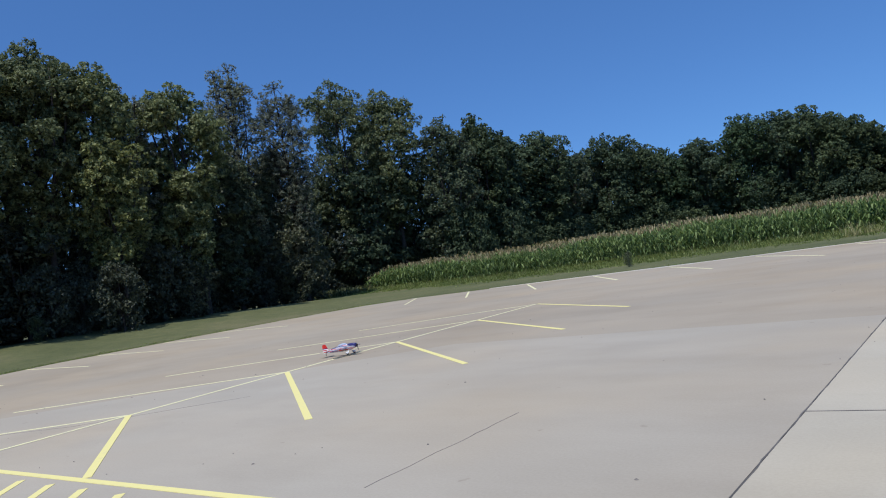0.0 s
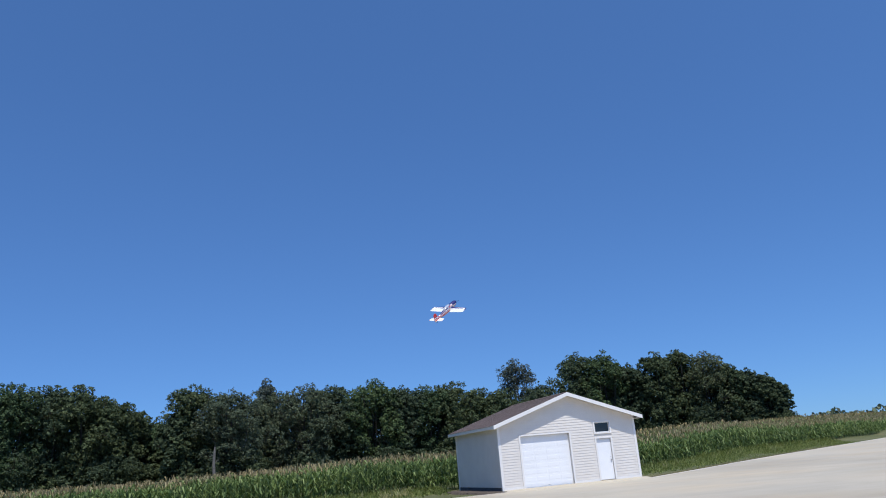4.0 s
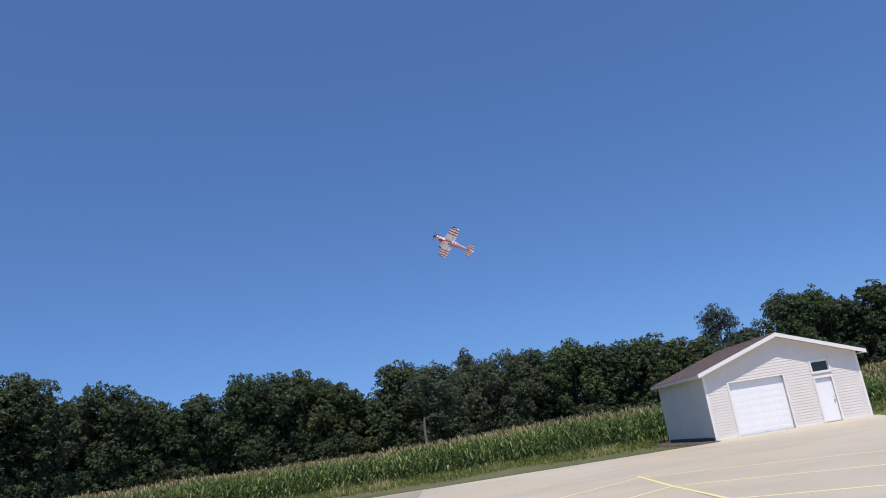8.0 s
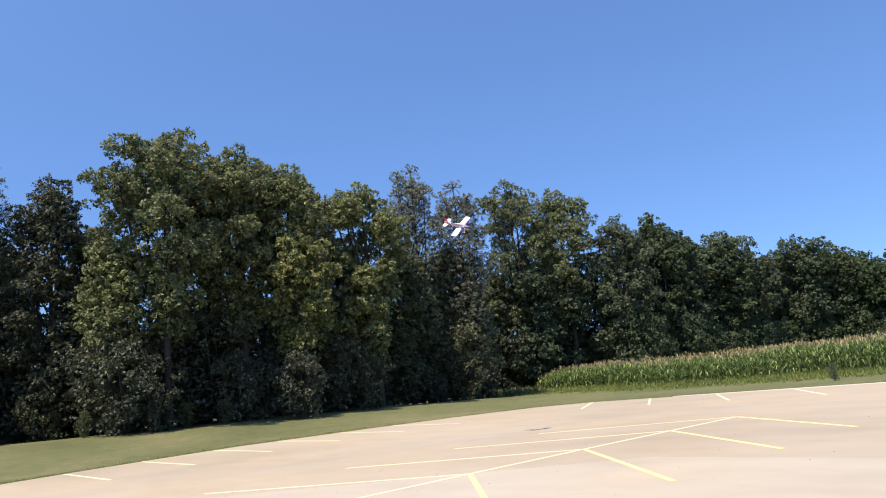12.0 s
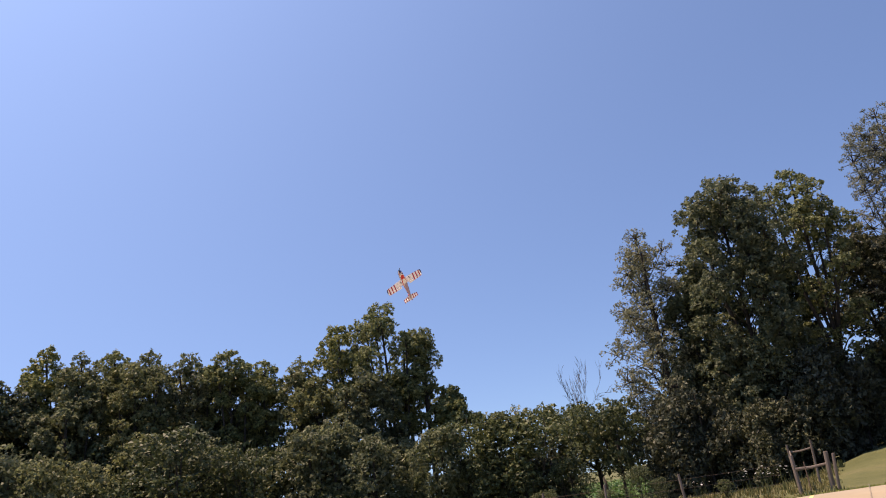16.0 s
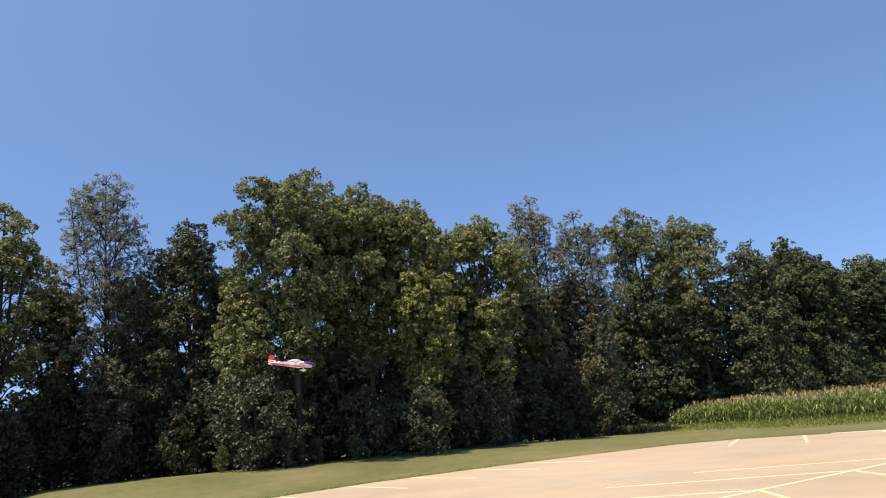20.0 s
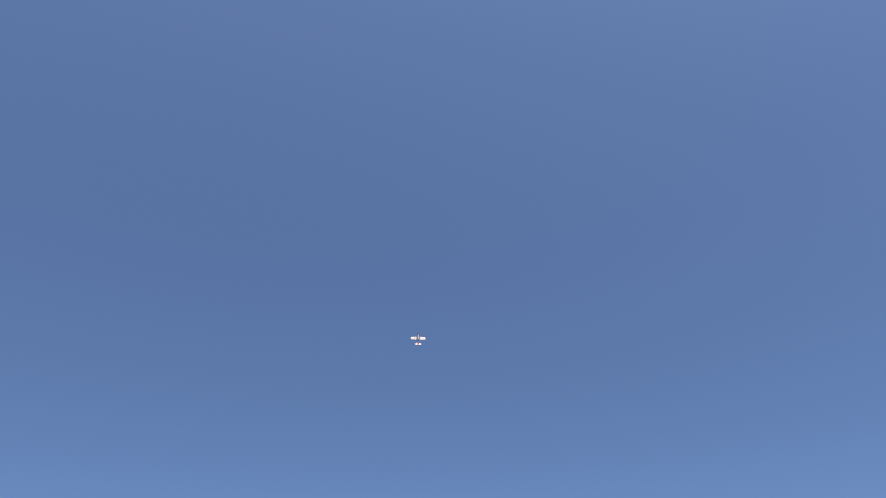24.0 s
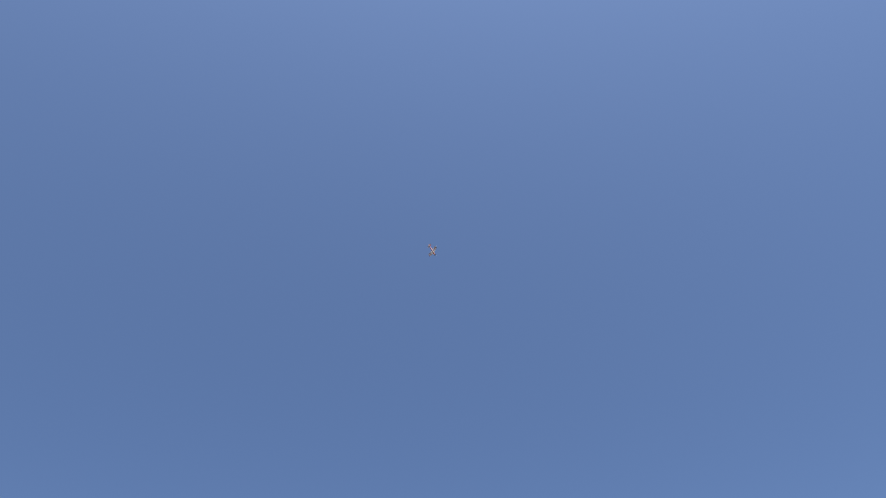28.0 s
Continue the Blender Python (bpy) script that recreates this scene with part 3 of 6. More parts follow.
def tree_parts(seed, height, radius, kind):
    """Stems rise to several heads; every head and bough is a lobe of domed leaf clumps with sprigs at their tips."""
    base, leaves, size, heads, thick, form, airy, fill, mat, _ = KINDS[kind]
    rng = np.random.default_rng(seed)
    R, H = radius, height
    bm = bmesh.new()
    tr = H * 0.007 + 0.05
    girth = max(0.36 * R, 0.8) * (0.8 if 0.25 < airy < 0.5 else 1.0)
    mids = max(5, round(thick * R * H * (1 - base) / girth ** 2))
    lean = rng.normal(0, 0.012, 2) * H
    spine = lambda z: np.array([lean[0] * (z / H) ** 2, lean[1] * (z / H) ** 2, z])
    prof = lambda w: float(np.interp(w, STEPS, FORMS[form]))
    fork = H * (base + 0.5 * rng.uniform(0.25, 0.45) * (1 - base))
    lobes = []
    for k in range(heads):
        a = 2.4 * k + rng.normal(0, 0.35) + seed
        rx = girth * rng.uniform(0.9, 1.2) * (0.8 if form in ("slim", "airy") else 1.0)
        rz = rx * rng.uniform(1.0, 1.35)
        out = 0.0 if k == 0 else max(0.0, R * rng.uniform(0.72, 1.0) - rx)
        top = H if k == 0 else H * rng.uniform(0.83, 0.97) - 0.06 * out
        c = spine(top - rz * 0.9) + np.array([math.cos(a) * out, math.sin(a) * out, 0])
        lobes.append((c, rx, rz, a))
        f = Vector(spine(fork * rng.uniform(0.7, 1.1)).tolist())
        e = Vector(c.tolist())
        knee = f.lerp(e, 0.45) + Vector((math.cos(a) * out * 0.2, math.sin(a) * out * 0.2, 0))
        tip = e + Vector((0, 0, rz * 0.75))
        s = tr * (0.8 if k == 0 else rng.uniform(0.5, 0.75)) * (0.55 if airy > 0.5 else 1.0)
        tube(bm, [f, knee, e, tip], [s, s * 0.75, s * 0.42, 0.015], 6)
    tube(bm, [spine(z).tolist() for z in (-0.3, 0.0, fork * 0.5, fork, fork * 1.15)], [tr * 1.5, tr * 1.2, tr, tr * 0.95, tr * 0.6], 8)
    for k in range(mids):
        w = (k + rng.uniform(0.15, 0.85)) / mids * 0.9
        a = 2.4 * k + rng.normal(0, 0.5) + seed * 1.7
        z = H * (base + (1 - base) * w)
        rx = girth * rng.uniform(0.75, 1.15) * (0.72 + 0.28 * prof(w))
        out = max(0.0, R * prof(w) * (rng.uniform(0.66, 1.1) if k % 5 else rng.uniform(1.05, 1.3)) - rx)
        c = spine(z) + np.array([math.cos(a) * out, math.sin(a) * out, 0])
        lobes.append((c, rx, rx * rng.uniform(0.85, 1.2), a))
        zb = max(0.08 * H, z - out * rng.uniform(0.6, 1.2) - 0.4)
        f, e = Vector(spine(zb).tolist()), Vector(c.tolist())
        s = max(0.025, tr * 0.36 * (1 - 0.6 * zb / H))
        tube(bm, [f, f.lerp(e, 0.5) + Vector((rng.normal(0, 0.15), rng.normal(0, 0.15), 0.15)), e], [s, s * 0.7, s * 0.4], 5)
    cs, rs, outs, weight = [], [], [], []
    for c, rx, rz, a in lobes:
        side = np.array([math.cos(a), math.sin(a), 0.0])
        n = 16 if airy > 0.5 else 17
        for j, d in enumerate(ball(n, rng, -0.75 if airy > 0.5 else -0.55)):
            cr = rx * (rng.uniform(0.20, 0.34) if airy > 0.5 else rng.uniform(0.22, 0.40))
            p = c + d * np.array([rx - cr * 0.6, rx - cr * 0.6, rz - cr * 0.5]) * rng.uniform(0.72, 1.15)
            cs.append(p)
            rs.append(cr)
            o = d * 0.8 + side * 0.35 + np.array([0, 0, 0.45])
            outs.append(o / np.linalg.norm(o))
            weight.append(cr * cr * (1.0 if d[2] > -0.1 else 0.55) * min(1.0, 0.45 + math.hypot(p[0], p[1]) / R + max(0, p[2] / H - 0.8) * 3))
            if j % (2 if airy > 0.3 else 4) == 0 and H > 9:
                e, q = Vector(c.tolist()), Vector(p.tolist())
                tube(bm, [e, e.lerp(q, 0.55) + Vector((rng.normal(0, 0.06), rng.normal(0, 0.06), 0.05)), q + (q - e) * 0.2], [0.035, 0.024, 0.01], 3)
    cs, rs, outs, weight = np.array(cs), np.array(rs), np.array(outs), np.array(weight)
    n = int(leaves * (1 - fill) * 0.84)
    pick = rng.choice(len(cs), n, p=weight / weight.sum())
    d = rng.normal(size=(n, 3)) + outs[pick] * 0.9
    d /= np.linalg.norm(d, axis=1, keepdims=True)
    shell = 1.0 - np.abs(rng.normal(0, 0.14 + 0.3 * airy, n)) + rng.normal(0, 0.05, n)
    centre = cs[pick] + d * np.array([1, 1, 0.82]) * (rs[pick] * shell)[:, None]
    normal = d + rng.normal(0, 0.42 if kind.startswith("far") else 0.62 + 0.1 * airy, (n, 3)) + np.array([0, 0, 0.3])
    sizes = size * rng.uniform(0.65, 1.3, n)
    # sprigs that stick out of the clumps
    m = int(leaves * (1 - fill) * 0.16 / 7)
    pick = rng.choice(len(cs), m, p=weight / weight.sum())
    d = outs[pick] + rng.normal(0, 0.5, (m, 3)) + np.array([0, 0, 0.35])
    d /= np.linalg.norm(d, axis=1, keepdims=True)
    reach = np.linspace(0.0, 1.0, 7)
    far = np.maximum(rs[pick], 0.35) * rng.uniform(0.2, 0.55 + 0.3 * airy, m)
    p = cs[pick][:, None] + d[:, None] * (rs[pick][:, None] * 0.88 + reach[None] * far[:, None])[..., None]
    p = (p + rng.normal(0, 0.05, p.shape) * (1.1 - reach)[None, :, None]).reshape(-1, 3)
    centre = np.concatenate([centre, p])
    normal = np.concatenate([normal, np.repeat(d, 7, 0) * 0.4 + rng.normal(0, 0.6, (7 * m, 3)) + np.array([0, 0, 0.4])])
    sizes = np.concatenate([sizes, np.tile(size * (1.0 - 0.45 * reach), m)])
    # broad inner sprays close the heart of the crown
    m = int(leaves * fill)
    if m:
        lc, lr = np.array([q[0] for q in lobes]), np.array([q[1] for q in lobes])
        pick = rng.integers(0, len(lobes), m)
        p = lc[pick] + rng.normal(0, 0.36, (m, 3)) * lr[pick][:, None]
        pull = rng.uniform(0.55, 1.0, (m, 1))
        p[:, :2] *= pull
        centre = np.concatenate([centre, p])
        normal = np.concatenate([normal, rng.normal(0, 1, (m, 3))])
        sizes = np.concatenate([sizes, size * rng.uniform(1.3, 2.1, m)])
    k = np.array([1, 1, H / np.percentile(centre[:, 2], 99.97)])
    k[:2] = R / np.percentile(np.hypot(centre[:, 0], centre[:, 1]), 92)
    centre = centre * k
    centre[:, 2] = np.maximum(centre[:, 2], 0.15)
    bmesh.ops.scale(bm, verts=bm.verts, vec=[float(q) for q in k])
    return mesh_of(bm, "trunk"), cards("crown", centre, normal, sizes, rng, [mat], 0.9, True)


KINDS = {
    # kind: crown base, leaves, leaf size, heads, thickness of growth, form, airy, fill, leaf, bark
    "walnut": (0.33, 30000, 0.135, 5, 1.15, "broad", 0.12, 0.10, LEAF_A, BARK),
    "walnut_broad": (0.31, 38000, 0.135, 8, 1.05, "broad", 0.14, 0.07, LEAF_A, BARK),
    "walnut_tall": (0.30, 26000, 0.135, 4, 1.15, "column", 0.12, 0.10, LEAF_A, BARK),
    "walnut_open": (0.14, 17500, 0.13, 5, 0.62, "broad", 0.2, 0.03, LEAF_A, BARK),
    "bough": (0.34, 12000, 0.13, 3, 1.1, "column", 0.15, 0.08, LEAF_A, BARK),
    "limb": (0.66, 5200, 0.125, 3, 1.1, "round", 0.15, 0.06, LEAF_A, BARK),
    "oak": (0.14, 26000, 0.135, 3, 1.15, "column", 0.06, 0.12, LEAF_B, BARK),
    "oak_round": (0.12, 28000, 0.135, 5, 1.2, "round", 0.06, 0.12, LEAF_K, BARK),
    "walnut_grey": (0.14, 40000, 0.13, 5, 1.2, "round", 0.12, 0.10, LEAF_F, BARK),
    "elm": (0.16, 41000, 0.078, 4, 1.9, "airy", 0.7, 0.02, LEAF_C, BARK),
    "elm_slim": (0.06, 34000, 0.09, 2, 1.3, "slim", 0.42, 0.08, LEAF_C, BARK),
    "ash_thin": (0.08, 21000, 0.12, 5, 1.0, "column", 0.3, 0.08, LEAF_F, BARK),
    "far_poplar": (0.10, 24000, 0.145, 5, 1.5, "round", 0.28, 0.10, LEAF_G, BARK),
    "far_oak": (0.03, 15500, 0.20, 5, 1.25, "round", 0.05, 0.14, LEAF_N, BARK),
    "far_walnut": (0.04, 15000, 0.19, 6, 1.25, "round", 0.1, 0.14, LEAF_E, BARK),
    "far_maple": (0.03, 15500, 0.20, 6, 1.25, "round", 0.05, 0.14, LEAF_N, BARK),
    "far_elm": (0.04, 16500, 0.16, 5, 1.3, "round", 0.4, 0.14, LEAF_P, BARK),
    "far_low": (0.02, 5000, 0.22, 3, 1.1, "round", 0.05, 0.14, LEAF_N, BARK),
    "back_oak": (0.06, 9500, 0.24, 3, 1.15, "column", 0.05, 0.14, LEAF_N, BARK),
    "shrub": (0.02, 4600, 0.13, 4, 1.0, "round", 0.15, 0.10, LEAF_D, BARK),
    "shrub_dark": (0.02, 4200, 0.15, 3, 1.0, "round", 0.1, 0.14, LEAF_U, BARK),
    "thicket_tree": (0.40, 5200, 0.13, 4, 1.1, "round", 0.2, 0.08, LEAF_D, BARK),
    "sapling": (0.06, 4200, 0.13, 2, 1.0, "column", 0.25, 0.08, LEAF_F, BARK),
}
FIXED = {"far_low": (9, 5.0), "back_oak": (14, 4.2), "shrub": (7, 2.6), "shrub_dark": (7, 2.8), "sapling": (7, 1.9), "thicket_tree": (7, 2.7)}
TREES = {}


def plant(kind, az, dist, height, label, category="tree", group="", wide=1.0, name=None, half=None):
    """A tree of a kind, at an azimuth (degrees to the left of north) and distance from the pilot's stand; half: its half width, for a tree grown for its place."""
    x, y = -0.6 - math.sin(radians(az)) * dist, math.cos(radians(az)) * dist
    z = float(ground_z(x, y)) - 0.08
    if category == "tree":
        height = height - z
    rz = (az * 37.7 + dist * 13.1) % 360
    if half:
        seed = int(az * 10) % 997 + 7
        trunk, crown = tree_parts(seed, height, half, kind)
        m = pose(x, y, z)
    else:
        h0, r0 = FIXED[kind]
        which = int(abs(az) * 7.3 + dist) % 3
        s = height / h0
        m = pose(x, y, z, 0, 0, rz) @ Matrix.Diagonal((s * wide, s * wide, s, 1))
        if (kind, which) in TREES:
            c = copy_thing(TREES[kind, which], Matrix.Identity(4))
            c.matrix_basis = m
            c.name = name or category
            return tagged(c, label, category, group)
        trunk, crown = tree_parts(40 + 7 * which + len(kind), h0, r0, kind)
    ob = thing(name or category, m, label, category, group)
    part("trunk", trunk, KINDS[kind][9], ob, smooth=True)
    part("crown", crown, KINDS[kind][8], ob)
    if not half:
        TREES[kind, which] = ob
    return ob


def top(el, dist):
    return 1.65 + math.tan(radians(el)) * dist


def make_trees():
    W = "trees along the western edge"
    N = "wood behind the corn"
    S = "trees beyond the old fence"
    lw = "tall walnut tree in full summer leaf, lower crown in shade"
    ld = "dense dark green oak in full leaf"
    lg = "thin grey-green elm with sparse foliage and bare twigs"
    wide_at = lambda hw, d: math.tan(radians(hw)) * d

    def seen(kind, az, d, el, hw, lab, group):
        h = top(el, d * (1 - 0.3 * math.tan(radians(hw))))
        plant(kind, az, d, h, lab, "tree", group, half=wide_at(hw, d))

    for kind, az, d, el, hw, lab in (
        ("elm_slim", 100.7, 55, 16.3, 3.4, "slim grey-green tree at the end of the tree row"),
        ("walnut_grey", 94.6, 52, 18.5, 3.7, "tall grey-green walnut tree in full leaf"), ("oak", 97.4, 55, 13.6, 2.6, ld), ("walnut_open", 89.6, 55, 17.8, 3.0, lw), ("oak", 92.0, 58, 14.0, 2.4, ld),
        ("elm", 83.3, 58, 19.8, 3.0, lg), ("oak_round", 86.6, 60, 13.0, 2.4, ld), ("oak_round", 78.0, 57, 16.7, 3.0, ld), ("oak", 81.2, 61, 13.2, 2.6, ld),
        ("walnut_broad", 70.7, 50, 20.1, 4.5, lw), ("walnut_broad", 65.4, 52, 19.3, 3.9, lw), ("walnut_tall", 61.8, 53, 17.6, 2.7, lw), ("oak", 68.2, 57, 17.0, 3.4, ld), ("oak", 74.8, 58, 13.5, 2.6, ld),
        ("elm", 60.2, 56, 15.8, 2.0, lg), ("bough", 61.2, 51.6, 12.8, 2.7, lw), ("bough", 73.9, 50.5, 12.4, 2.3, lw), ("bough", 57.0, 56.5, 9.4, 2.2, lw), ("oak", 59.0, 60, 12.2, 2.6, ld),
        ("walnut", 55.9, 57, 15.8, 3.2, lw), ("oak", 53.6, 63, 11.0, 2.4, ld),
        ("elm", 52.3, 65, 16.9, 2.0, lg), ("elm", 48.9, 66, 15.3, 2.0, lg), ("oak", 50.0, 68, 10.4, 2.6, ld),
        ("walnut_tall", 44.9, 80, 14.9, 2.6, lw), ("walnut_tall", 41.3, 80, 13.8, 2.4, lw), ("oak", 47.4, 80, 8.4, 1.6, ld), ("oak", 43.0, 88, 11.0, 2.4, ld),
    ):
        seen(kind, az, d, el, hw, lab, W)
    # shorter growth that fills the row from behind
    rng = random.Random(5)
    for az in (98.5, 95, 84, 80.2, 76, 72, 68, 64, 60, 56, 52, 48, 44, 40.5):
        d = (62 if az > 50 else 78) + rng.uniform(0, 5)
        plant("back_oak", az, d, top(rng.uniform(5.6, 8.4), d), "shaded oak standing behind the front row of trees", "tree", W, rng.uniform(0.9, 1.1))
    front_at = lambda az: float(np.interp(az, (45, 49, 58, 60, 74, 77, 88, 91), (82, 64, 57, 51, 50, 57, 57, 52.5)))
    # undergrowth at the foot; shrub_dark has shade put into its leaf colour
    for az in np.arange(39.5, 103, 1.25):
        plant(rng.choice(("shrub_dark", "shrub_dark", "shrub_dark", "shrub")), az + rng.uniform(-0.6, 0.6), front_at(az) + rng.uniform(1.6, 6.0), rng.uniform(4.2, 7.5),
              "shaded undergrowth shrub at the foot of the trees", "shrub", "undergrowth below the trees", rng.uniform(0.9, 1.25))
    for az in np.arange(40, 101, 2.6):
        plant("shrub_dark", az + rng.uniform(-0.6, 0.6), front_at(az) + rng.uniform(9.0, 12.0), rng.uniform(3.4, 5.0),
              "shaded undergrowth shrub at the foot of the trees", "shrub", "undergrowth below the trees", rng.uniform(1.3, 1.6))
    # the wood that turns away north and runs behind the corn: azimuth, top, distance, half width
    wood_west = ((37.4, 11.2, 80, 2.4), (35.0, 11.0, 86, 2.0), (33.4, 9.4, 90, 1.9), (30.6, 9.0, 98, 2.3), (28.8, 7.4, 104, 2.0), (25.8, 7.9, 108, 2.2), (23.6, 6.9, 112, 2.2),
                 (21.6, 6.0, 114, 2.0), (19.4, 6.3, 114, 1.9), (16.6, 7.3, 115, 2.1), (14.2, 7.1, 117, 2.0), (12.0, 7.1, 117, 2.2), (10.6, 6.3, 118, 1.6), (9.0, 5.3, 122, 1.8), (7.4, 4.4, 124, 1.7))
    wood_east = ((4.8, 6.8, 112, 2.1), (2.4, 6.4, 108, 2.4), (6.0, 5.0, 110, 1.2), (-0.6, 6.0, 116, 2.2), (-2.6, 6.4, 112, 2.2), (-5.0, 6.2, 118, 2.2), (-7.6, 6.4, 118, 2.2), (-9.6, 5.7, 120, 2.0),
                 (-11.6, 5.6, 122, 2.1), (-13.8, 5.7, 122, 2.1), (-16.0, 5.1, 124, 2.0), (-20.0, 4.9, 134, 1.8), (-22.4, 6.95, 136, 1.7), (-24.6, 6.9, 136, 1.5), (-26.3, 5.8, 138, 1.4),
                 (-28.4, 6.35, 136, 1.3), (-29.7, 6.3, 138, 1.4), (-31.6, 6.0, 138, 1.7), (-33.1, 4.9, 138, 1.2), (-34.3, 4.5, 140, 1.1), (-35.3, 4.0, 140, 1.0), (-36.0, 3.3, 140, 0.7))
    for az, el, d, hw in wood_west + wood_east:
        kind = rng.choice(("far_oak", "far_maple", "far_maple", "far_walnut", "far_oak"))
        if az in (37.4, 2.4, -2.6, -0.6, -31.6, 28.8):
            kind = "far_elm"
        seen(kind, az, d, el, hw, "round-headed broadleaf tree at the edge of the wood", N)
        h2 = top(el, d) * rng.uniform(0.32, 0.5)
        plant("far_low", az + rng.uniform(-1.0, 0.6), d - 1, h2, "low shaded tree at the foot of the wood", "tree", N, wide_at(min(2.0, hw + 0.3), d) / (5.0 * h2 / 9))
    for az, el, d, hw in (wood_west + wood_east)[:-2]:
        plant("back_oak", az - 1.1, d + 11, top(el * 0.8, d + 11), "shaded oak deeper in the wood", "tree", N, 1.25)
    seen("far_poplar", -18.3, 150, 7.0, 1.45, "lone feathery grey-green tree that rises above the wood", N)
    seen("far_poplar", 0.0, 118, 6.9, 0.8, "thin-topped tree that sticks out of the wood", N)
    # beyond the old fence, south-west
    ls = "leafy tree against the light, beyond the old fence"
    for kind, az, el, d, hw in (("walnut_open", 120.4, 14.2, 58, 2.7), ("walnut_open", 123.7, 13.0, 59, 2.0), ("limb", 118.0, 11.9, 58, 1.2), ("walnut_open", 116.2, 7.5, 57, 1.7), ("walnut_open", 119.2, 9.2, 60, 2.4), ("ash_thin", 122.3, 9.8, 56, 2.1),
                                ("ash_thin", 127.0, 10.9, 60, 2.0), ("walnut_open", 129.4, 11.1, 61, 1.8), ("ash_thin", 125.6, 9.4, 57, 2.0), ("walnut_open", 131.8, 12.0, 60, 1.9), ("ash_thin", 134.3, 12.0, 61, 2.3), ("ash_thin", 133.0, 10.6, 63, 1.8), ("ash_thin", 138.1, 11.6, 58, 2.0), ("ash_thin", 142.2, 10.4, 58, 2.2),
                                ("ash_thin", 137.0, 12.4, 60, 2.0), ("walnut_open", 139.2, 12.6, 62, 1.7), ("ash_thin", 141.2, 12.5, 60, 1.9), ("walnut_open", 143.4, 13.2, 61, 1.8), ("oak", 146.0, 11.1, 60, 2.3),
                                ("walnut_open", 130.8, 8.6, 64, 2.2), ("ash_thin", 135.6, 9.8, 65, 2.6), ("walnut_open", 140.2, 10.4, 66, 2.6), ("walnut", 145.0, 9.8, 66, 2.8),
                                ("oak", 149.3, 11.1, 62, 2.6), ("oak_round", 153.4, 10.2, 62, 2.8), ("walnut", 158, 10.4, 62, 3.0), ("oak", 163, 9.5, 62, 3.0)):
        seen(kind, az, d, el, hw, ls, S)
    for az in np.arange(104.5, 160, 2.2):
        d = rng.uniform(50, 58)
        el = 5.3 if az < 116 else rng.uniform(4.5, 6.5)
        plant("thicket_tree" if az < 110 else "shrub" if az < 117 else rng.choice(("sapling", "sapling", "sapling", "shrub")), az + rng.uniform(-0.6, 0.6), d, top(el, d) * rng.uniform(0.88, 1.0) + 1.3,
              "bushy green shrub in the thicket", "shrub", "thicket beyond the fence", rng.uniform(0.9, 1.2))
    for az, d, h in ((108.6, 50, 2.6), (110.2, 52, 3.2), (111.8, 49, 2.4), (113.2, 52, 3.4), (114.8, 50, 3.0), (116.6, 53, 3.0), (112.6, 55, 4.4), (109.6, 56, 4.2), (115.4, 56, 4.0), (120.0, 52, 2.8), (124.2, 52, 2.6)):
        plant("shrub_dark" if h > 3 else "shrub", az, d, h + 1.0, "bushy green shrub in the thicket", "shrub", "thicket beyond the fence", 1.1)
    # more undergrowth with the same shade-dark leaf colour
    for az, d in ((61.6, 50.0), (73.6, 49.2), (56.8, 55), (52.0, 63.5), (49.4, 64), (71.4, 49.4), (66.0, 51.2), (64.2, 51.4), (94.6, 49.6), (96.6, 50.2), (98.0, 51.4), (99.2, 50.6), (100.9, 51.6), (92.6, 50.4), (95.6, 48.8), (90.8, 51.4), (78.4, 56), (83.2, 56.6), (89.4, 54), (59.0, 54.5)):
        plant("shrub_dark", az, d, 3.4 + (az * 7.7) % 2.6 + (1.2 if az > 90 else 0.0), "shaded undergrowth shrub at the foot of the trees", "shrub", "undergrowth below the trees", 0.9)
    # a hedge of low trees beyond the row closes the gaps between the trunks
    for az in np.arange(41, 104, 4.4):
        d = 96 + rng.uniform(-5, 5)
        plant("far_low", az + rng.uniform(-0.8, 0.8), d, top(rng.uniform(2.2, 3.4), d), "low tree in the hedge beyond the tree row", "tree", "hedge beyond the tree row", rng.uniform(1.1, 1.5))
    # small sunlit bushes at the foot of the western row
    for az in (76.0, 72.0, 69.6, 66.9):
        plant("shrub", az, 50.5, 1.6, "small sunlit bush at the edge of the shaded row", "shrub", "undergrowth below the trees", 0.75)


make_trees()


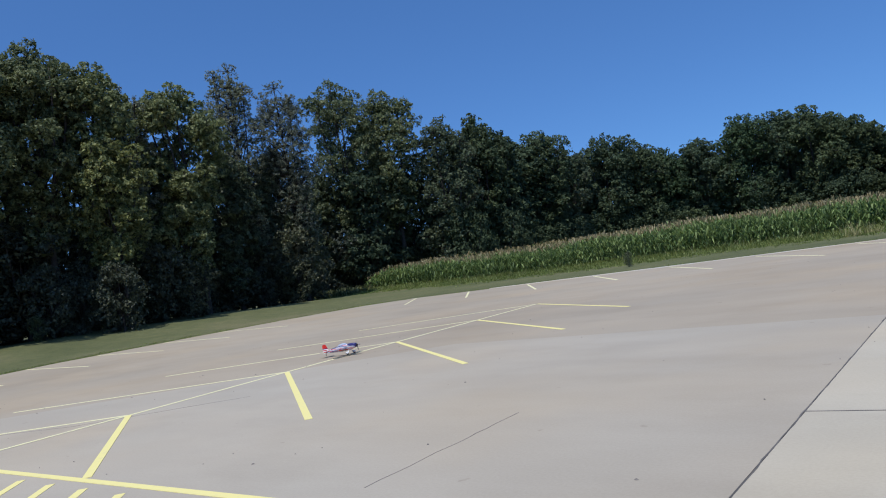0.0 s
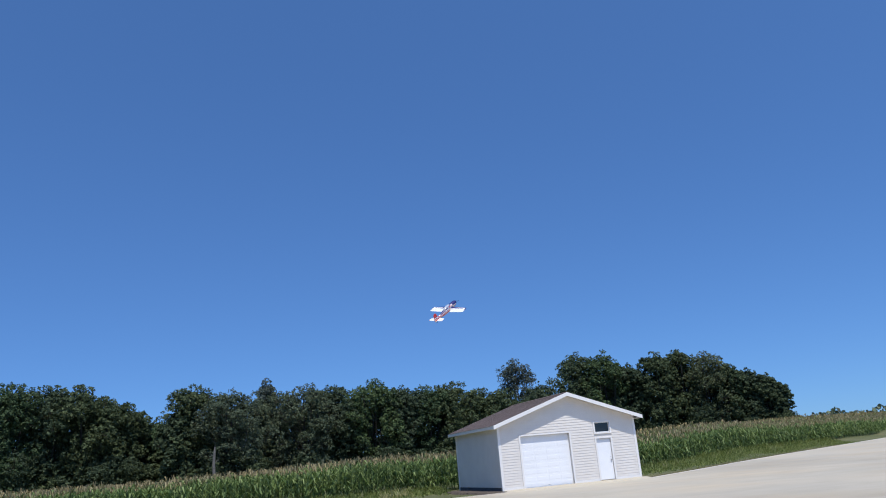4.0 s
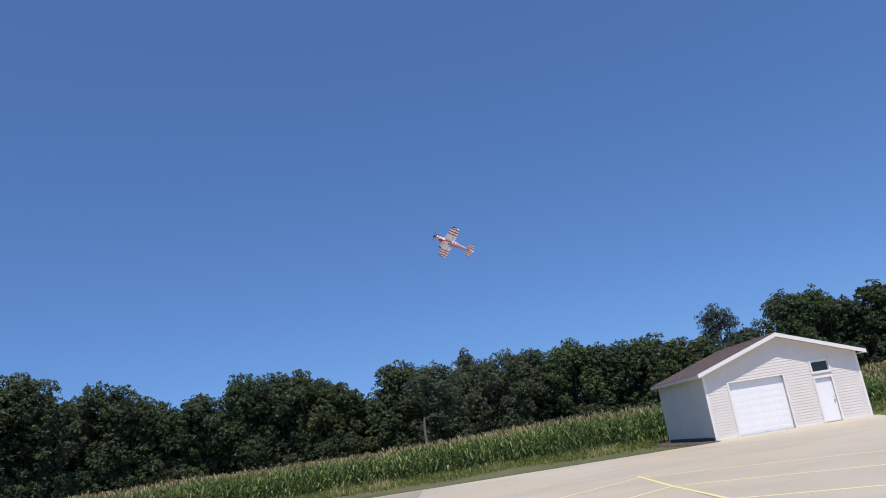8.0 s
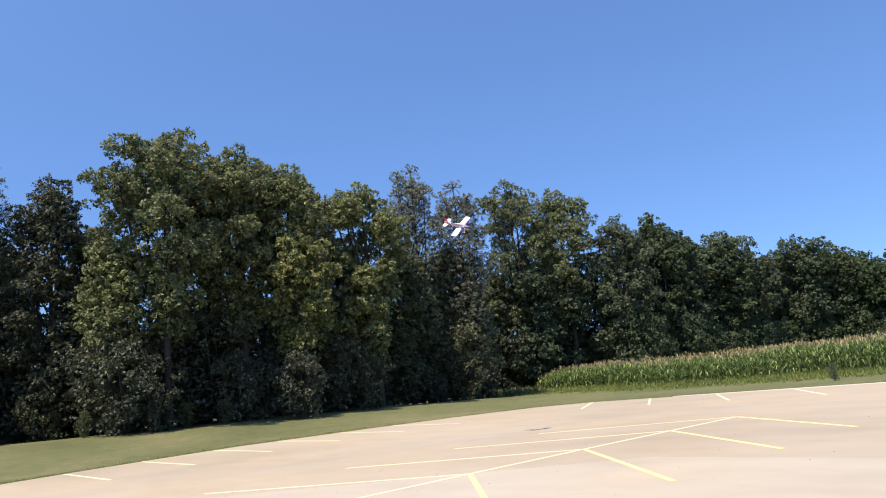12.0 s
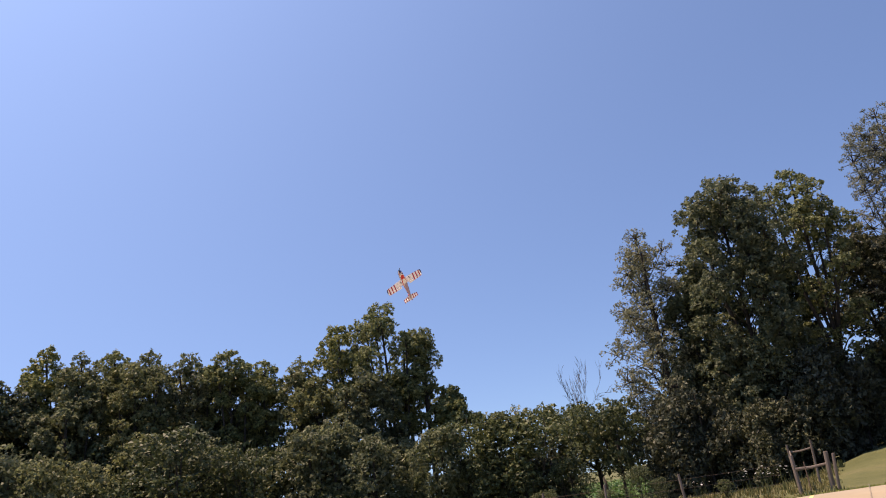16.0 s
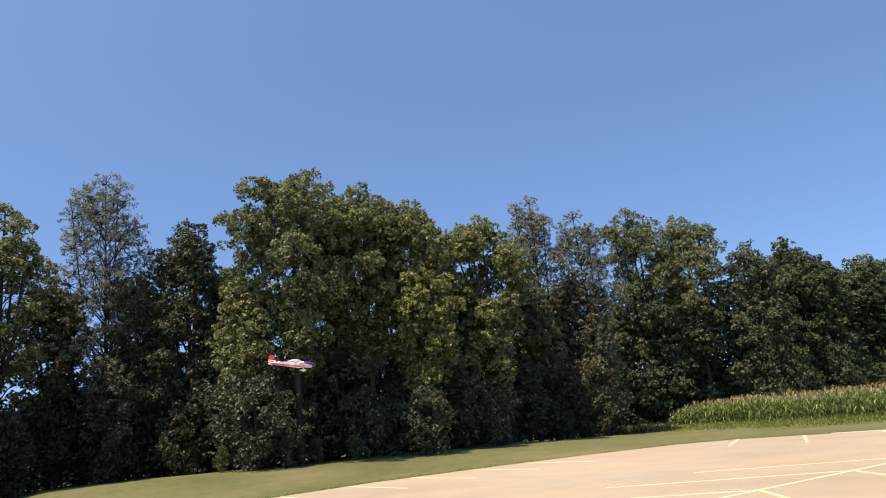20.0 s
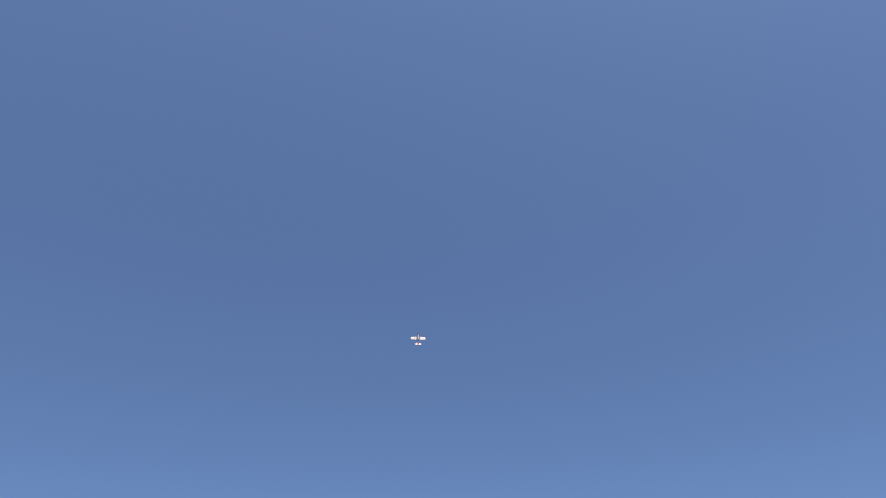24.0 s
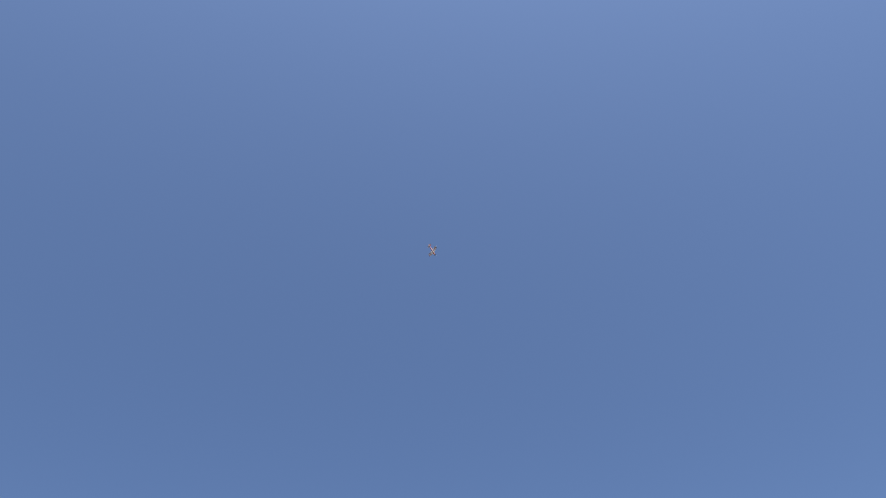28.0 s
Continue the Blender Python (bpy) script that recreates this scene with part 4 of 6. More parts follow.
def dead_tree():
    rng = np.random.default_rng(8)
    bm = bmesh.new()

    def grow(p, d, length, r, depth):
        pts, rad = [p], [r]
        q = Vector(p)
        for i in range(3):
            d = (d + Vector([float(q) for q in rng.normal(0, 0.16, 3)]) + Vector((0, 0, 0.12))).normalized()
            q = q + d * length / 3
            pts.append(q.copy())
            rad.append(r * (1 - 0.22 * (i + 1)))
        tube(bm, pts, rad, 5)
        if depth:
            for _ in range(3 if depth > 1 else 2):
                a = float(rng.uniform(0, 6.28))
                side = d.orthogonal().normalized()
                side = Matrix.Rotation(a, 3, d) @ side
                grow(pts[int(rng.integers(1, 4))], (d + side * float(rng.uniform(0.28, 0.6))).normalized(), length * 0.64, max(0.014, rad[-1] * 0.85), depth - 1)

    grow(Vector((0, 0, -0.2)), Vector((0, 0, 1)), 4.2, 0.15, 5)
    az, d = 106.2, 60
    x, y = -0.6 - math.sin(radians(az)) * d, math.cos(radians(az)) * d
    t = thing("dead_tree", pose(x, y, float(ground_z(x, y))) @ Matrix.Diagonal((0.8, 0.8, 1.42, 1)), "bare grey dead tree above the thicket", "tree", "trees beyond the old fence")
    part("branches", bm, BARK_GREY, t)


dead_tree()


def bare_trunk():
    """A dead trunk without its bark, broken off, before the wood."""
    az, d = 3.6, 102.5
    x, y = -0.6 - math.sin(radians(az)) * d, math.cos(radians(az)) * d
    z = float(ground_z(x, y))
    t = thing("dead_tree", pose(x, y, z), "pale broken dead trunk at the edge of the wood", "tree", "wood behind the corn")
    bm = bmesh.new()
    tube(bm, [(0, 0, -0.3), (0.02, 0, 1.5), (-0.05, 0.02, 3.6), (0.06, 0, 5.2), (0.12, 0, 5.9)], [0.26, 0.22, 0.19, 0.15, 0.06], 9)
    part("trunk", bm, BARK_GREY, t)
    for h, a, n in ((3.9, 0.4, 0.9), (4.7, 3.4, 0.7), (5.0, 1.2, 0.6)):
        bm = bmesh.new()
        u = Vector((math.cos(a), math.sin(a), 0.9)).normalized() * n
        tube(bm, [(0, 0, h), (u.x * 0.5, u.y * 0.5, h + u.z * 0.4), (u.x, u.y, h + u.z)], [0.07, 0.05, 0.02], 6)
        part("stub", bm, BARK_GREY, t)


bare_trunk()


# ---- the corn ----
FRONT = [(-57, 54.6), (-50, 53.2), (-30, 51), (-14, 47.8), (10, 46.6), (18, 46.8), (22, 48.2), (28, 52), (38, 60.3), (54, 72), (80, 91.5), (114, 118)]


def corn_front(x):
    return np.interp(x, [p[0] for p in FRONT], [p[1] for p in FRONT])


def blades_mesh(name, roots, heights, rng, per, length, width, mats, tassel=0.016, droop=0.5):
    """Maize plants: arching blades up a stalk, and a tassel on top."""
    n = len(roots)
    k = per
    root = np.repeat(roots, k, 0)
    hh = np.repeat(heights, k)
    lev = np.tile(np.linspace(0.12, 0.93, k), n) + rng.normal(0, 0.03, n * k)
    ang = rng.uniform(0, 2 * math.pi, n * k)
    L = length * rng.uniform(0.7, 1.15, n * k) * (1.1 - 0.35 * np.abs(lev - 0.55) * 2)
    d = np.stack([np.cos(ang), np.sin(ang), 0 * ang], 1)
    s = np.stack([-np.sin(ang), np.cos(ang), 0 * ang], 1)
    p0 = root + np.stack([0 * hh, 0 * hh, hh * lev], 1)
    up = np.array([0, 0, 1.0])
    p1 = p0 + d * (L * 0.42)[:, None] + up * (L * 0.42)[:, None]
    p2 = p0 + d * (L * 0.85)[:, None] + up * (L * (0.42 - droop * rng.uniform(0.4, 1.1, n * k)))[:, None]
    w = (width * rng.uniform(0.7, 1.2, n * k))[:, None]
    quads = [np.stack([p0 - s * w * 0.4, p0 + s * w * 0.4, p1 + s * w, p1 - s * w], 1), np.stack([p1 - s * w, p1 + s * w, p2 + s * w * 0.25, p2 - s * w * 0.25], 1)]
    idx = [np.zeros(len(p0), int)] * 2
    # stalks
    sw = 0.016
    a = roots - np.array([sw, 0, 0])
    b = roots + np.array([sw, 0, 0])
    h3 = np.stack([0 * heights, 0 * heights, heights], 1)
    quads.append(np.stack([a, b, b + h3, a + h3], 1))
    idx.append(np.zeros(n, int))
    if tassel:
        for _ in range(5):
            ta = rng.uniform(0, 6.28, n)
            td = np.stack([np.cos(ta), np.sin(ta), 0 * ta], 1)
            ts = np.stack([-np.sin(ta), np.cos(ta), 0 * ta], 1) * tassel
            q0 = roots + h3 * 0.99
            q1 = q0 + td * rng.uniform(0.04, 0.2, (n, 1)) + up * rng.uniform(0.2, 0.38, (n, 1))
            quads.append(np.stack([q0 - ts, q0 + ts, q1 + ts, q1 - ts], 1))
            idx.append(np.ones(n, int))
    verts = np.concatenate(quads).reshape(-1, 3)
    mi = np.concatenate(idx).astype(np.int32)
    m = len(mi)
    me = bpy.data.meshes.new(name)
    me.vertices.add(4 * m)
    me.vertices.foreach_set("co", verts.ravel())
    me.loops.add(4 * m)
    me.loops.foreach_set("vertex_index", np.arange(4 * m, dtype=np.int32))
    me.polygons.add(m)
    me.polygons.foreach_set("loop_start", np.arange(0, 4 * m, 4, dtype=np.int32))
    me.polygons.foreach_set("loop_total", np.full(m, 4, dtype=np.int32))
    for mat in mats:
        me.materials.append(mat)
    me.polygons.foreach_set("material_index", mi)
    me.update(calc_edges=True)
    return me


def make_corn():
    rng = np.random.default_rng(21)
    near, far = [], []
    for r in range(6):
        x = np.arange(-53.2 + 0.15 * r, 112, 0.27)
        x = x + rng.normal(0, 0.05, len(x))
        near.append(np.stack([x, corn_front(x) + r * 0.76 + rng.normal(0, 0.06, len(x))], 1))
    for r in range(34):
        x = np.arange(-52.5, 125, 0.62)
        x = x + rng.normal(0, 0.18, len(x))
        y = corn_front(x) + 5 + r * 1.55 + rng.normal(0, 0.2, len(x))
        far.append(np.stack([x, y], 1)[(y < 108) | (x > 60) & (r < 12)])
    for pts, per, L, wd, nm in ((np.concatenate(near), 10, 0.72, 0.054, "corn_rows"), (np.concatenate(far), 4, 0.62, 0.055, "corn_field")):
        pts = pts[(pts[:, 0] < 9.4) | (pts[:, 0] > 19.2) | (pts[:, 1] > 46.5)]
        z = ground_z(pts[:, 0], pts[:, 1]) - 0.03
        h = 1.80 + 0.10 * np.sin(pts[:, 0] * 0.21) + 0.1 * np.sin(pts[:, 0] * 0.9 + pts[:, 1]) + rng.normal(0, 0.09, len(pts))
        h = h * np.clip(0.55 + (pts[:, 0] + 53.5) / 9, 0.5, 1.0)
        me = blades_mesh(nm, np.column_stack([pts, z]), h, rng, per, L, wd, [CORN_LEAF, CORN_TASSEL], 0.017 if per > 5 else 0.03)
        tagged(new(nm, me), "tall green field corn with pale tan tassels", "corn", kind="stuff")


make_corn()


# ---- rank grass and weeds ----
def tufts(name, pts, h, rng, mat, label, blades=7, width=0.012, lean=0.35, category="grass"):
    n = len(pts)
    root = np.repeat(pts, blades, 0) + np.concatenate([rng.normal(0, 0.06, (n * blades, 2)), np.zeros((n * blades, 1))], 1)
    hh = np.repeat(h, blades) * rng.uniform(0.5, 1.2, n * blades)
    ang = rng.uniform(0, 6.28, n * blades)
    d = np.stack([np.cos(ang), np.sin(ang), 0 * ang], 1)
    s = np.stack([-np.sin(ang), np.cos(ang), 0 * ang], 1) * width * (1 + np.repeat(h, blades))[:, None]
    tip = root + d * (hh * lean * rng.uniform(0.2, 1.3, n * blades))[:, None] + np.stack([0 * hh, 0 * hh, hh], 1)
    verts = np.stack([root - s, root + s, tip + s * 0.25, tip - s * 0.25], 1).reshape(-1, 3)
    m = n * blades
    me = bpy.data.meshes.new(name)
    me.vertices.add(4 * m)
    me.vertices.foreach_set("co", verts.ravel())
    me.loops.add(4 * m)
    me.loops.foreach_set("vertex_index", np.arange(4 * m, dtype=np.int32))
    me.polygons.add(m)
    me.polygons.foreach_set("loop_start", np.arange(0, 4 * m, 4, dtype=np.int32))
    me.polygons.foreach_set("loop_total", np.full(m, 4, dtype=np.int32))
    me.materials.append(mat)
    me.update(calc_edges=True)
    return tagged(new(name, me), label, category, kind="stuff")


def on_ground(x, y):
    return np.column_stack([x, y, ground_z(x, y) - 0.06])


def make_grass():
    rng = np.random.default_rng(31)
    n = 17000
    x = rng.uniform(-60, 60, n)
    back = rng.beta(3.2, 1.2, n)
    y = corn_front(x) + 0.4 - 7.5 * (1 - back)
    keep = ~((x > 9.6) & (x < 19) & (y > 36.5)) & (y > 38.6) & (y > north_east_edge(x) + 0.4)
    x, y, back = x[keep], y[keep], back[keep]
    tufts("rank_grass", on_ground(x, y), 0.07 + 0.38 * back ** 2.2 * rng.uniform(0.4, 1.15, len(x)), rng, GRASS_BLADE, "rank unmown green grass before the corn", 8, 0.022, 1.0)
    # dry weeds scattered along the corn
    x = rng.uniform(-50, 55, 110)
    y = corn_front(x) - rng.uniform(0.4, 2.6, 110)
    keep = ~((x > 9.6) & (x < 19))
    tufts("dry_weeds", on_ground(x[keep], y[keep]), rng.uniform(0.3, 0.6, keep.sum()), rng, PALE_GRASS, "pale dry weed stalks in the grass", 7, 0.008, 0.8, "weeds")
    x, y = rng.uniform(-59, -51.5, 420), rng.uniform(49.2, 54, 420)
    tufts("rank_weeds", on_ground(x, y), rng.uniform(0.2, 0.75, 420), rng, WEED_GREEN, "rank green weeds at the end of the corn", 10, 0.02, 0.6, "weeds")
    # fringe where the turf meets the concrete
    t = rng.uniform(0, 1, 3600)
    ex = np.interp(t, np.linspace(0, 1, 9), [-26.9, -27.5, -29.6, -31.9, -34.7, -34.9, -33.2, -25, 9])
    ey = np.interp(t, np.linspace(0, 1, 9), [-10, -4, 1.5, 7, 15, 22, 32.6, 34.7, 36.2])
    r = np.abs(rng.normal(0, 0.7, 3600)) + 0.1
    ox = np.where(t < 0.78, -r, 0 * r)
    oy = np.where(t < 0.72, 0 * r, r)
    tufts("turf_fringe", on_ground(ex + ox, ey + oy), rng.uniform(0.03, 0.1, 3600), rng, GRASS_BLADE, "short mown turf along the edge of the concrete", 6, 0.01, 0.5)
    t = rng.uniform(0, 1, 1500)
    ex = 18.9 + 33 * t ** 1.3
    ey = north_east_edge(ex) + 0.35
    tufts("dry_fringe", on_ground(ex, ey + np.abs(rng.normal(0, 0.25, 1500))), rng.uniform(0.03, 0.12, 1500), rng, WEED_DRY, "dry brown turf along the edge of the concrete", 6, 0.012, 0.5)
    cx = np.repeat(rng.uniform(-9, 7.5, 9), 9)
    cy = corn_front(cx) - np.repeat(rng.uniform(2.2, 4.2, 9), 9)
    tufts("pale_grass", on_ground(cx + rng.normal(0, 0.3, 81), cy + rng.normal(0, 0.15, 81)), rng.uniform(0.3, 0.65, 81), rng, PALE_GRASS, "tall pale dry grass clumps in the strip", 9, 0.008, 0.9)
    # rough weeds by the old fence
    n = 5200
    x = rng.uniform(-50, -26.4, n)
    y = rng.uniform(-24, -1.2, n)
    keep = x < west_edge(y) - 0.2
    x, y = x[keep], y[keep]
    tufts("rough_weeds", on_ground(x, y), rng.uniform(0.04, 0.22, len(x)), rng, WEED_OLIVE, "tangled dry and green weeds by the old fence", 9, 0.016, 0.7, "weeds")
    n = 1500
    x, y = rng.uniform(-54, -27, n), rng.uniform(-28, -1, n)
    keep = x < west_edge(y) - 0.4
    tufts("green_weeds", on_ground(x[keep], y[keep]), rng.uniform(0.05, 0.2, keep.sum()) * np.where(x[keep] < -42, 2.0, 1.0), rng, WEED_GREEN, "green weeds by the old fence", 10, 0.02, 0.5, "weeds")
    # flower heads
    n = 60
    cx = np.repeat(rng.uniform(-35, -30.6, 6), 10)
    cy = np.repeat(rng.uniform(-6.5, -2.0, 6), 10)
    c = np.column_stack([cx + rng.normal(0, 0.25, n), cy + rng.normal(0, 0.25, n), ground_z(cx, cy) + rng.uniform(0.55, 0.95, n)])
    me = cards("flower_heads", c, np.tile([0, -0.2, 1.0], (n, 1)) + rng.normal(0, 0.3, (n, 3)), rng.uniform(0.03, 0.06, n), rng, [FLOWER], 0.9)
    tagged(new("wild_flowers", me), "white flat-topped wild flower heads among the weeds", "flowers", kind="stuff")
    tufts("flower_stems", c - np.array([0, 0, 0.9]), np.full(n, 0.8), rng, WEED_GREEN, "thin green flower stems among the weeds", 2, 0.006, 0.1, "flowers")


make_grass()


def far_woods():
    rng = np.random.default_rng(77)
    az = rng.uniform(-80, -36, 5200)
    d = rng.uniform(560, 640, 5200)
    h = rng.uniform(0.2, 1, 5200) ** 0.7 * (11.8 + 1.2 * np.sin(az * 1.9) + 0.8 * np.sin(az * 5.1))
    c = np.stack([-np.sin(np.radians(az)) * d, np.cos(np.radians(az)) * d, h], 1)
    me = cards("far_woods", c, rng.normal(size=(5200, 3)) + [0, -1, 0.4], rng.uniform(0.8, 1.7, 5200), rng, [LEAF_B], 0.8)
    tagged(new("far_woods", me), "low dark line of distant woods on the horizon", "woods", kind="stuff")
    n = 16000
    az = rng.uniform(-60, -36, n)
    d = 165 + 360 * rng.uniform(0, 1, n) ** 1.5
    c = np.stack([-np.sin(np.radians(az)) * d, np.cos(np.radians(az)) * d, rng.uniform(2.2, 3.4, n)], 1)
    me = cards("far_corn", c, rng.normal(size=(n, 3)) + [0, -0.3, 0.8], 0.001 * d + 0.12, rng, [CORN_LEAF], 0.6)
    tagged(new("far_corn", me), "corn field that runs on towards the horizon", "corn", kind="stuff")


far_woods()


def bean_field():
    """A sunlit field of low beans beyond the thicket."""
    rng = np.random.default_rng(52)
    n = 9000
    az, d = rng.uniform(99, 119, n), 64 + 90 * rng.uniform(0, 1, n) ** 1.3
    x, y = -0.6 - np.sin(np.radians(az)) * d, np.cos(np.radians(az)) * d
    c = np.stack([x, y, ground_z(x, y) + rng.uniform(0.15, 0.6, n)], 1)
    me = cards("bean_field", c, rng.normal(0, 0.5, (n, 3)) + [0, 0, 1], rng.uniform(0.18, 0.34, n), rng, [BEAN_LEAF], 0.8)
    tagged(new("bean_field", me), "low bright green bean field beyond the thicket", "field", kind="stuff")


bean_field()


# ---- the shed ----
def make_shed():
    Wd, D, E, SL = 7.55, 6.57, 3.06, 0.335
    shed = thing("shed", pose(10.57, 36.79, 0.06, 0, 0, 4.78), "small white vinyl-sided garage shed with a brown shingle roof", "shed")
    apex = E + SL * Wd / 2
    doors = (1.16, 3.80, 0.02, 2.46), (5.28, 6.08, 0.04, 2.06), (5.27, 6.10, 2.36, 2.86)
    # foundation
    part("foundation", a_box(-0.012, 0.19, -0.3, Wd + 0.012, D - 0.02, 0.155, bevel=0.01), FOUNDATION, shed, "dark foundation block")
    for xa, xb in ((0.0, 1.07), (3.89, 5.19), (6.17, Wd)):
        part("base_board", a_box(xa, -0.012, -0.2, xb, 0.1, 0.138), TRIM_WHITE, shed)
    # wall cores
    th = 0.1

    def wall_cells():
        bm = bmesh.new()
        xs = sorted({0.0, Wd, *[v for d in doors for v in d[:2]]})
        zs = sorted({0.1, E, *[v for d in doors for v in d[2:]]})
        for xa, xb in zip(xs, xs[1:]):
            for za, zb in zip(zs, zs[1:]):
                cx, cz = (xa + xb) / 2, (za + zb) / 2
                if any(d[0] < cx < d[1] and d[2] < cz < d[3] for d in doors) or zb - za < 0.001:
                    continue
                box(bm, xa, 0.0, za, xb, th, zb)
        bmesh.ops.remove_doubles(bm, verts=bm.verts, dist=0.0005)
        return bm

    part("front_wall", wall_cells(), VINYL, shed)
    part("gable", prism([(0, 0, E), (Wd, 0, E), (Wd / 2, 0, apex)], th), VINYL, shed)
    part("back_gable", prism([(0, D - th, E), (Wd, D - th, E), (Wd / 2, D - th, apex)], th), VINYL, shed)
    part("back_wall", a_box(0, D - th, 0.1, Wd, D, E), VINYL, shed)
    part("side_wall", a_box(0, th, 0.16, th, D - th, E), VINYL, shed)
    part("side_wall", a_box(Wd - th, th, -0.1, Wd, D - th, E), VINYL, shed)
    part("floor_slab", a_box(0.15, 0.19, -0.02, Wd - 0.15, D - 0.15, 0.1), CONCRETE_OLD, shed)
    # lap siding: each course tilts out at its foot
    lap = 0.128

    def board(p0, p1, z0, z1, out, cut0=0.0, cut1=0.0):
        a, b, o = Vector((*p0, 0)), Vector((*p1, 0)), Vector((*out, 0))
        d = (b - a).normalized()
        up = Vector((0, 0, 1))
        bm = bmesh.new()
        lo, hi, back = o * 0.016, o * 0.002, o * 0.001
        q = [a + up * z0 + lo, b + up * z0 + lo, b - d * cut1 + up * z1 + hi, a + d * cut0 + up * z1 + hi,
             a + up * z0 + back, b + up * z0 + back, b - d * cut1 + up * z1 + back, a + d * cut0 + up * z1 + back]
        v = [bm.verts.new(p) for p in q]
        for f in ((0, 1, 2, 3), (4, 7, 6, 5), (0, 4, 5, 1), (3, 2, 6, 7), (0, 3, 7, 4), (1, 5, 6, 2)):
            bm.faces.new([v[i] for i in f])
        bmesh.ops.recalc_face_normals(bm, faces=bm.faces)
        part("siding_board", bm, VINYL, shed)

    z = 0.14
    while z < apex - 0.1:
        z1 = min(z + lap, apex)
        if z < E - 0.01:
            spans = [(0.1, Wd - 0.1)]
            cut = 0.0
        else:
            h = (z - E) / SL
            spans = [(h + 0.02, Wd - h - 0.02)]
            cut = lap / SL
        for d in doors:
            if z1 > d[2] - 0.09 and z < d[3] + 0.07:
                spans = [s for a, b in spans for s in ((a, min(b, d[0] - 0.1)), (max(a, d[1] + 0.1), b)) if s[1] - s[0] > 0.02]
        for a, b in spans:
            if cut and b - a < 2 * cut + 0.05:
                continue
            board((a, 0), (b, 0), z, z1 - 0.002, (0, -1), cut, cut)
        z += lap
    z = 0.17
    while z < E - 0.05:
        board((0, D - 0.1), (0, 0.1), z, min(z + lap, E) - 0.002, (-1, 0))
        board((Wd, 0.1), (Wd, D - 0.1), z, min(z + lap, E) - 0.002, (1, 0))
        z += lap
    # corner posts
    for x0, y0 in ((-0.028, -0.028), (Wd - 0.1, -0.028), (-0.028, D - 0.08), (Wd - 0.1, D - 0.08)):
        part("corner_trim", a_box(x0, y0, 0.0, x0 + 0.128, y0 + 0.11, E + 0.04, bevel=0.004), TRIM_WHITE, shed)
    # roof: two slopes with shingle courses, soffits, fascias
    ov, fo = 0.30, 0.39
    run = Wd / 2 + ov
    for side in (-1, 1):
        def at(u, y, lift):
            return (Wd / 2 + side * u, y, apex + 0.10 - SL * u + lift)
        deck = bmesh.new()
        pts = [at(0, -fo, 0), at(run, -fo, 0), at(run, D + fo, 0), at(0, D + fo, 0)]
        lo = [deck.verts.new((p[0], p[1], p[2] - 0.09)) for p in pts]
        hi = [deck.verts.new(p) for p in pts]
        deck.faces.new(lo[::-1]), deck.faces.new(hi)
        for i in range(4):
            deck.faces.new((lo[i], lo[(i + 1) % 4], hi[(i + 1) % 4], hi[i]))
        bmesh.ops.recalc_face_normals(deck, faces=deck.faces)
        part("roof_deck", deck, TRIM_WHITE, shed)
        n = 26
        for k in range(n):
            u0, u1 = run * k / n, run * (k + 1) / n + 0.03
            bm = bmesh.new()
            q = [at(u0, -fo - 0.02, 0.006), at(u1, -fo - 0.02, 0.018), at(u1, D + fo + 0.02, 0.018), at(u0, D + fo + 0.02, 0.006)]
            q += [(p[0], p[1], p[2] - 0.012) for p in q]
            v = [bm.verts.new(p) for p in q]
            for f in ((0, 1, 2, 3), (7, 6, 5, 4), (0, 4, 5, 1), (1, 5, 6, 2), (2, 6, 7, 3), (3, 7, 4, 0)):
                bm.faces.new([v[i] for i in f])
            bmesh.ops.recalc_face_normals(bm, faces=bm.faces)
            part("shingle_course", bm, SHINGLE, shed)
        for y in (-fo - 0.03, D + fo):
            a, b = at(0, y, 0), at(run + 0.02, y, 0)
            part("rake_board", prism([(a[0], y, a[2] + 0.01), (b[0], y, b[2] + 0.01), (b[0], y, b[2] - 0.17), (a[0], y, a[2] - 0.17)], 0.03), TRIM_WHITE, shed)
        e = at(run, 0, 0)
        part("fascia", a_box(e[0] - 0.012, -fo, e[2] - 0.15, e[0] + 0.012, D + fo, e[2] + 0.005), TRIM_WHITE, shed)
        part("soffit", a_box(min(e[0], e[0] - side * ov), -fo + 0.02, e[2] - 0.14, max(e[0], e[0] - side * ov), D + fo - 0.02, e[2] - 0.125), TRIM_WHITE, shed)
    part("ridge_cap", prism([(Wd / 2 - 0.16, -fo - 0.02, apex + 0.075), (Wd / 2, -fo - 0.02, apex + 0.135), (Wd / 2 + 0.16, -fo - 0.02, apex + 0.075)], D + 2 * fo + 0.04), SHINGLE, shed)
    # sectional garage door
    gd = part("garage_door", a_box(1.06, 0.13, -0.06, 3.90, 0.165, 2.56), DOOR_WHITE, shed, "white sectional garage door")
    for r in range(4):
        za = -0.02 + r * 0.617
        part("door_section", a_box(1.165, 0.115, za, 3.795, 0.131, za + 0.615, bevel=0.002), DOOR_WHITE, gd)
        for c in range(4):
            xa = 1.28 + c * 0.63
            for zp in (za + 0.07, za + 0.35):
                part("door_panel", a_box(xa, 0.1115, zp, xa + 0.54, 0.117, zp + 0.18, bevel=0.003), DOOR_WHITE, gd)
    part("door_handle", a_box(2.44, 0.09, 0.12, 2.52, 0.113, 0.145, bevel=0.006), DOOR_WHITE, gd)

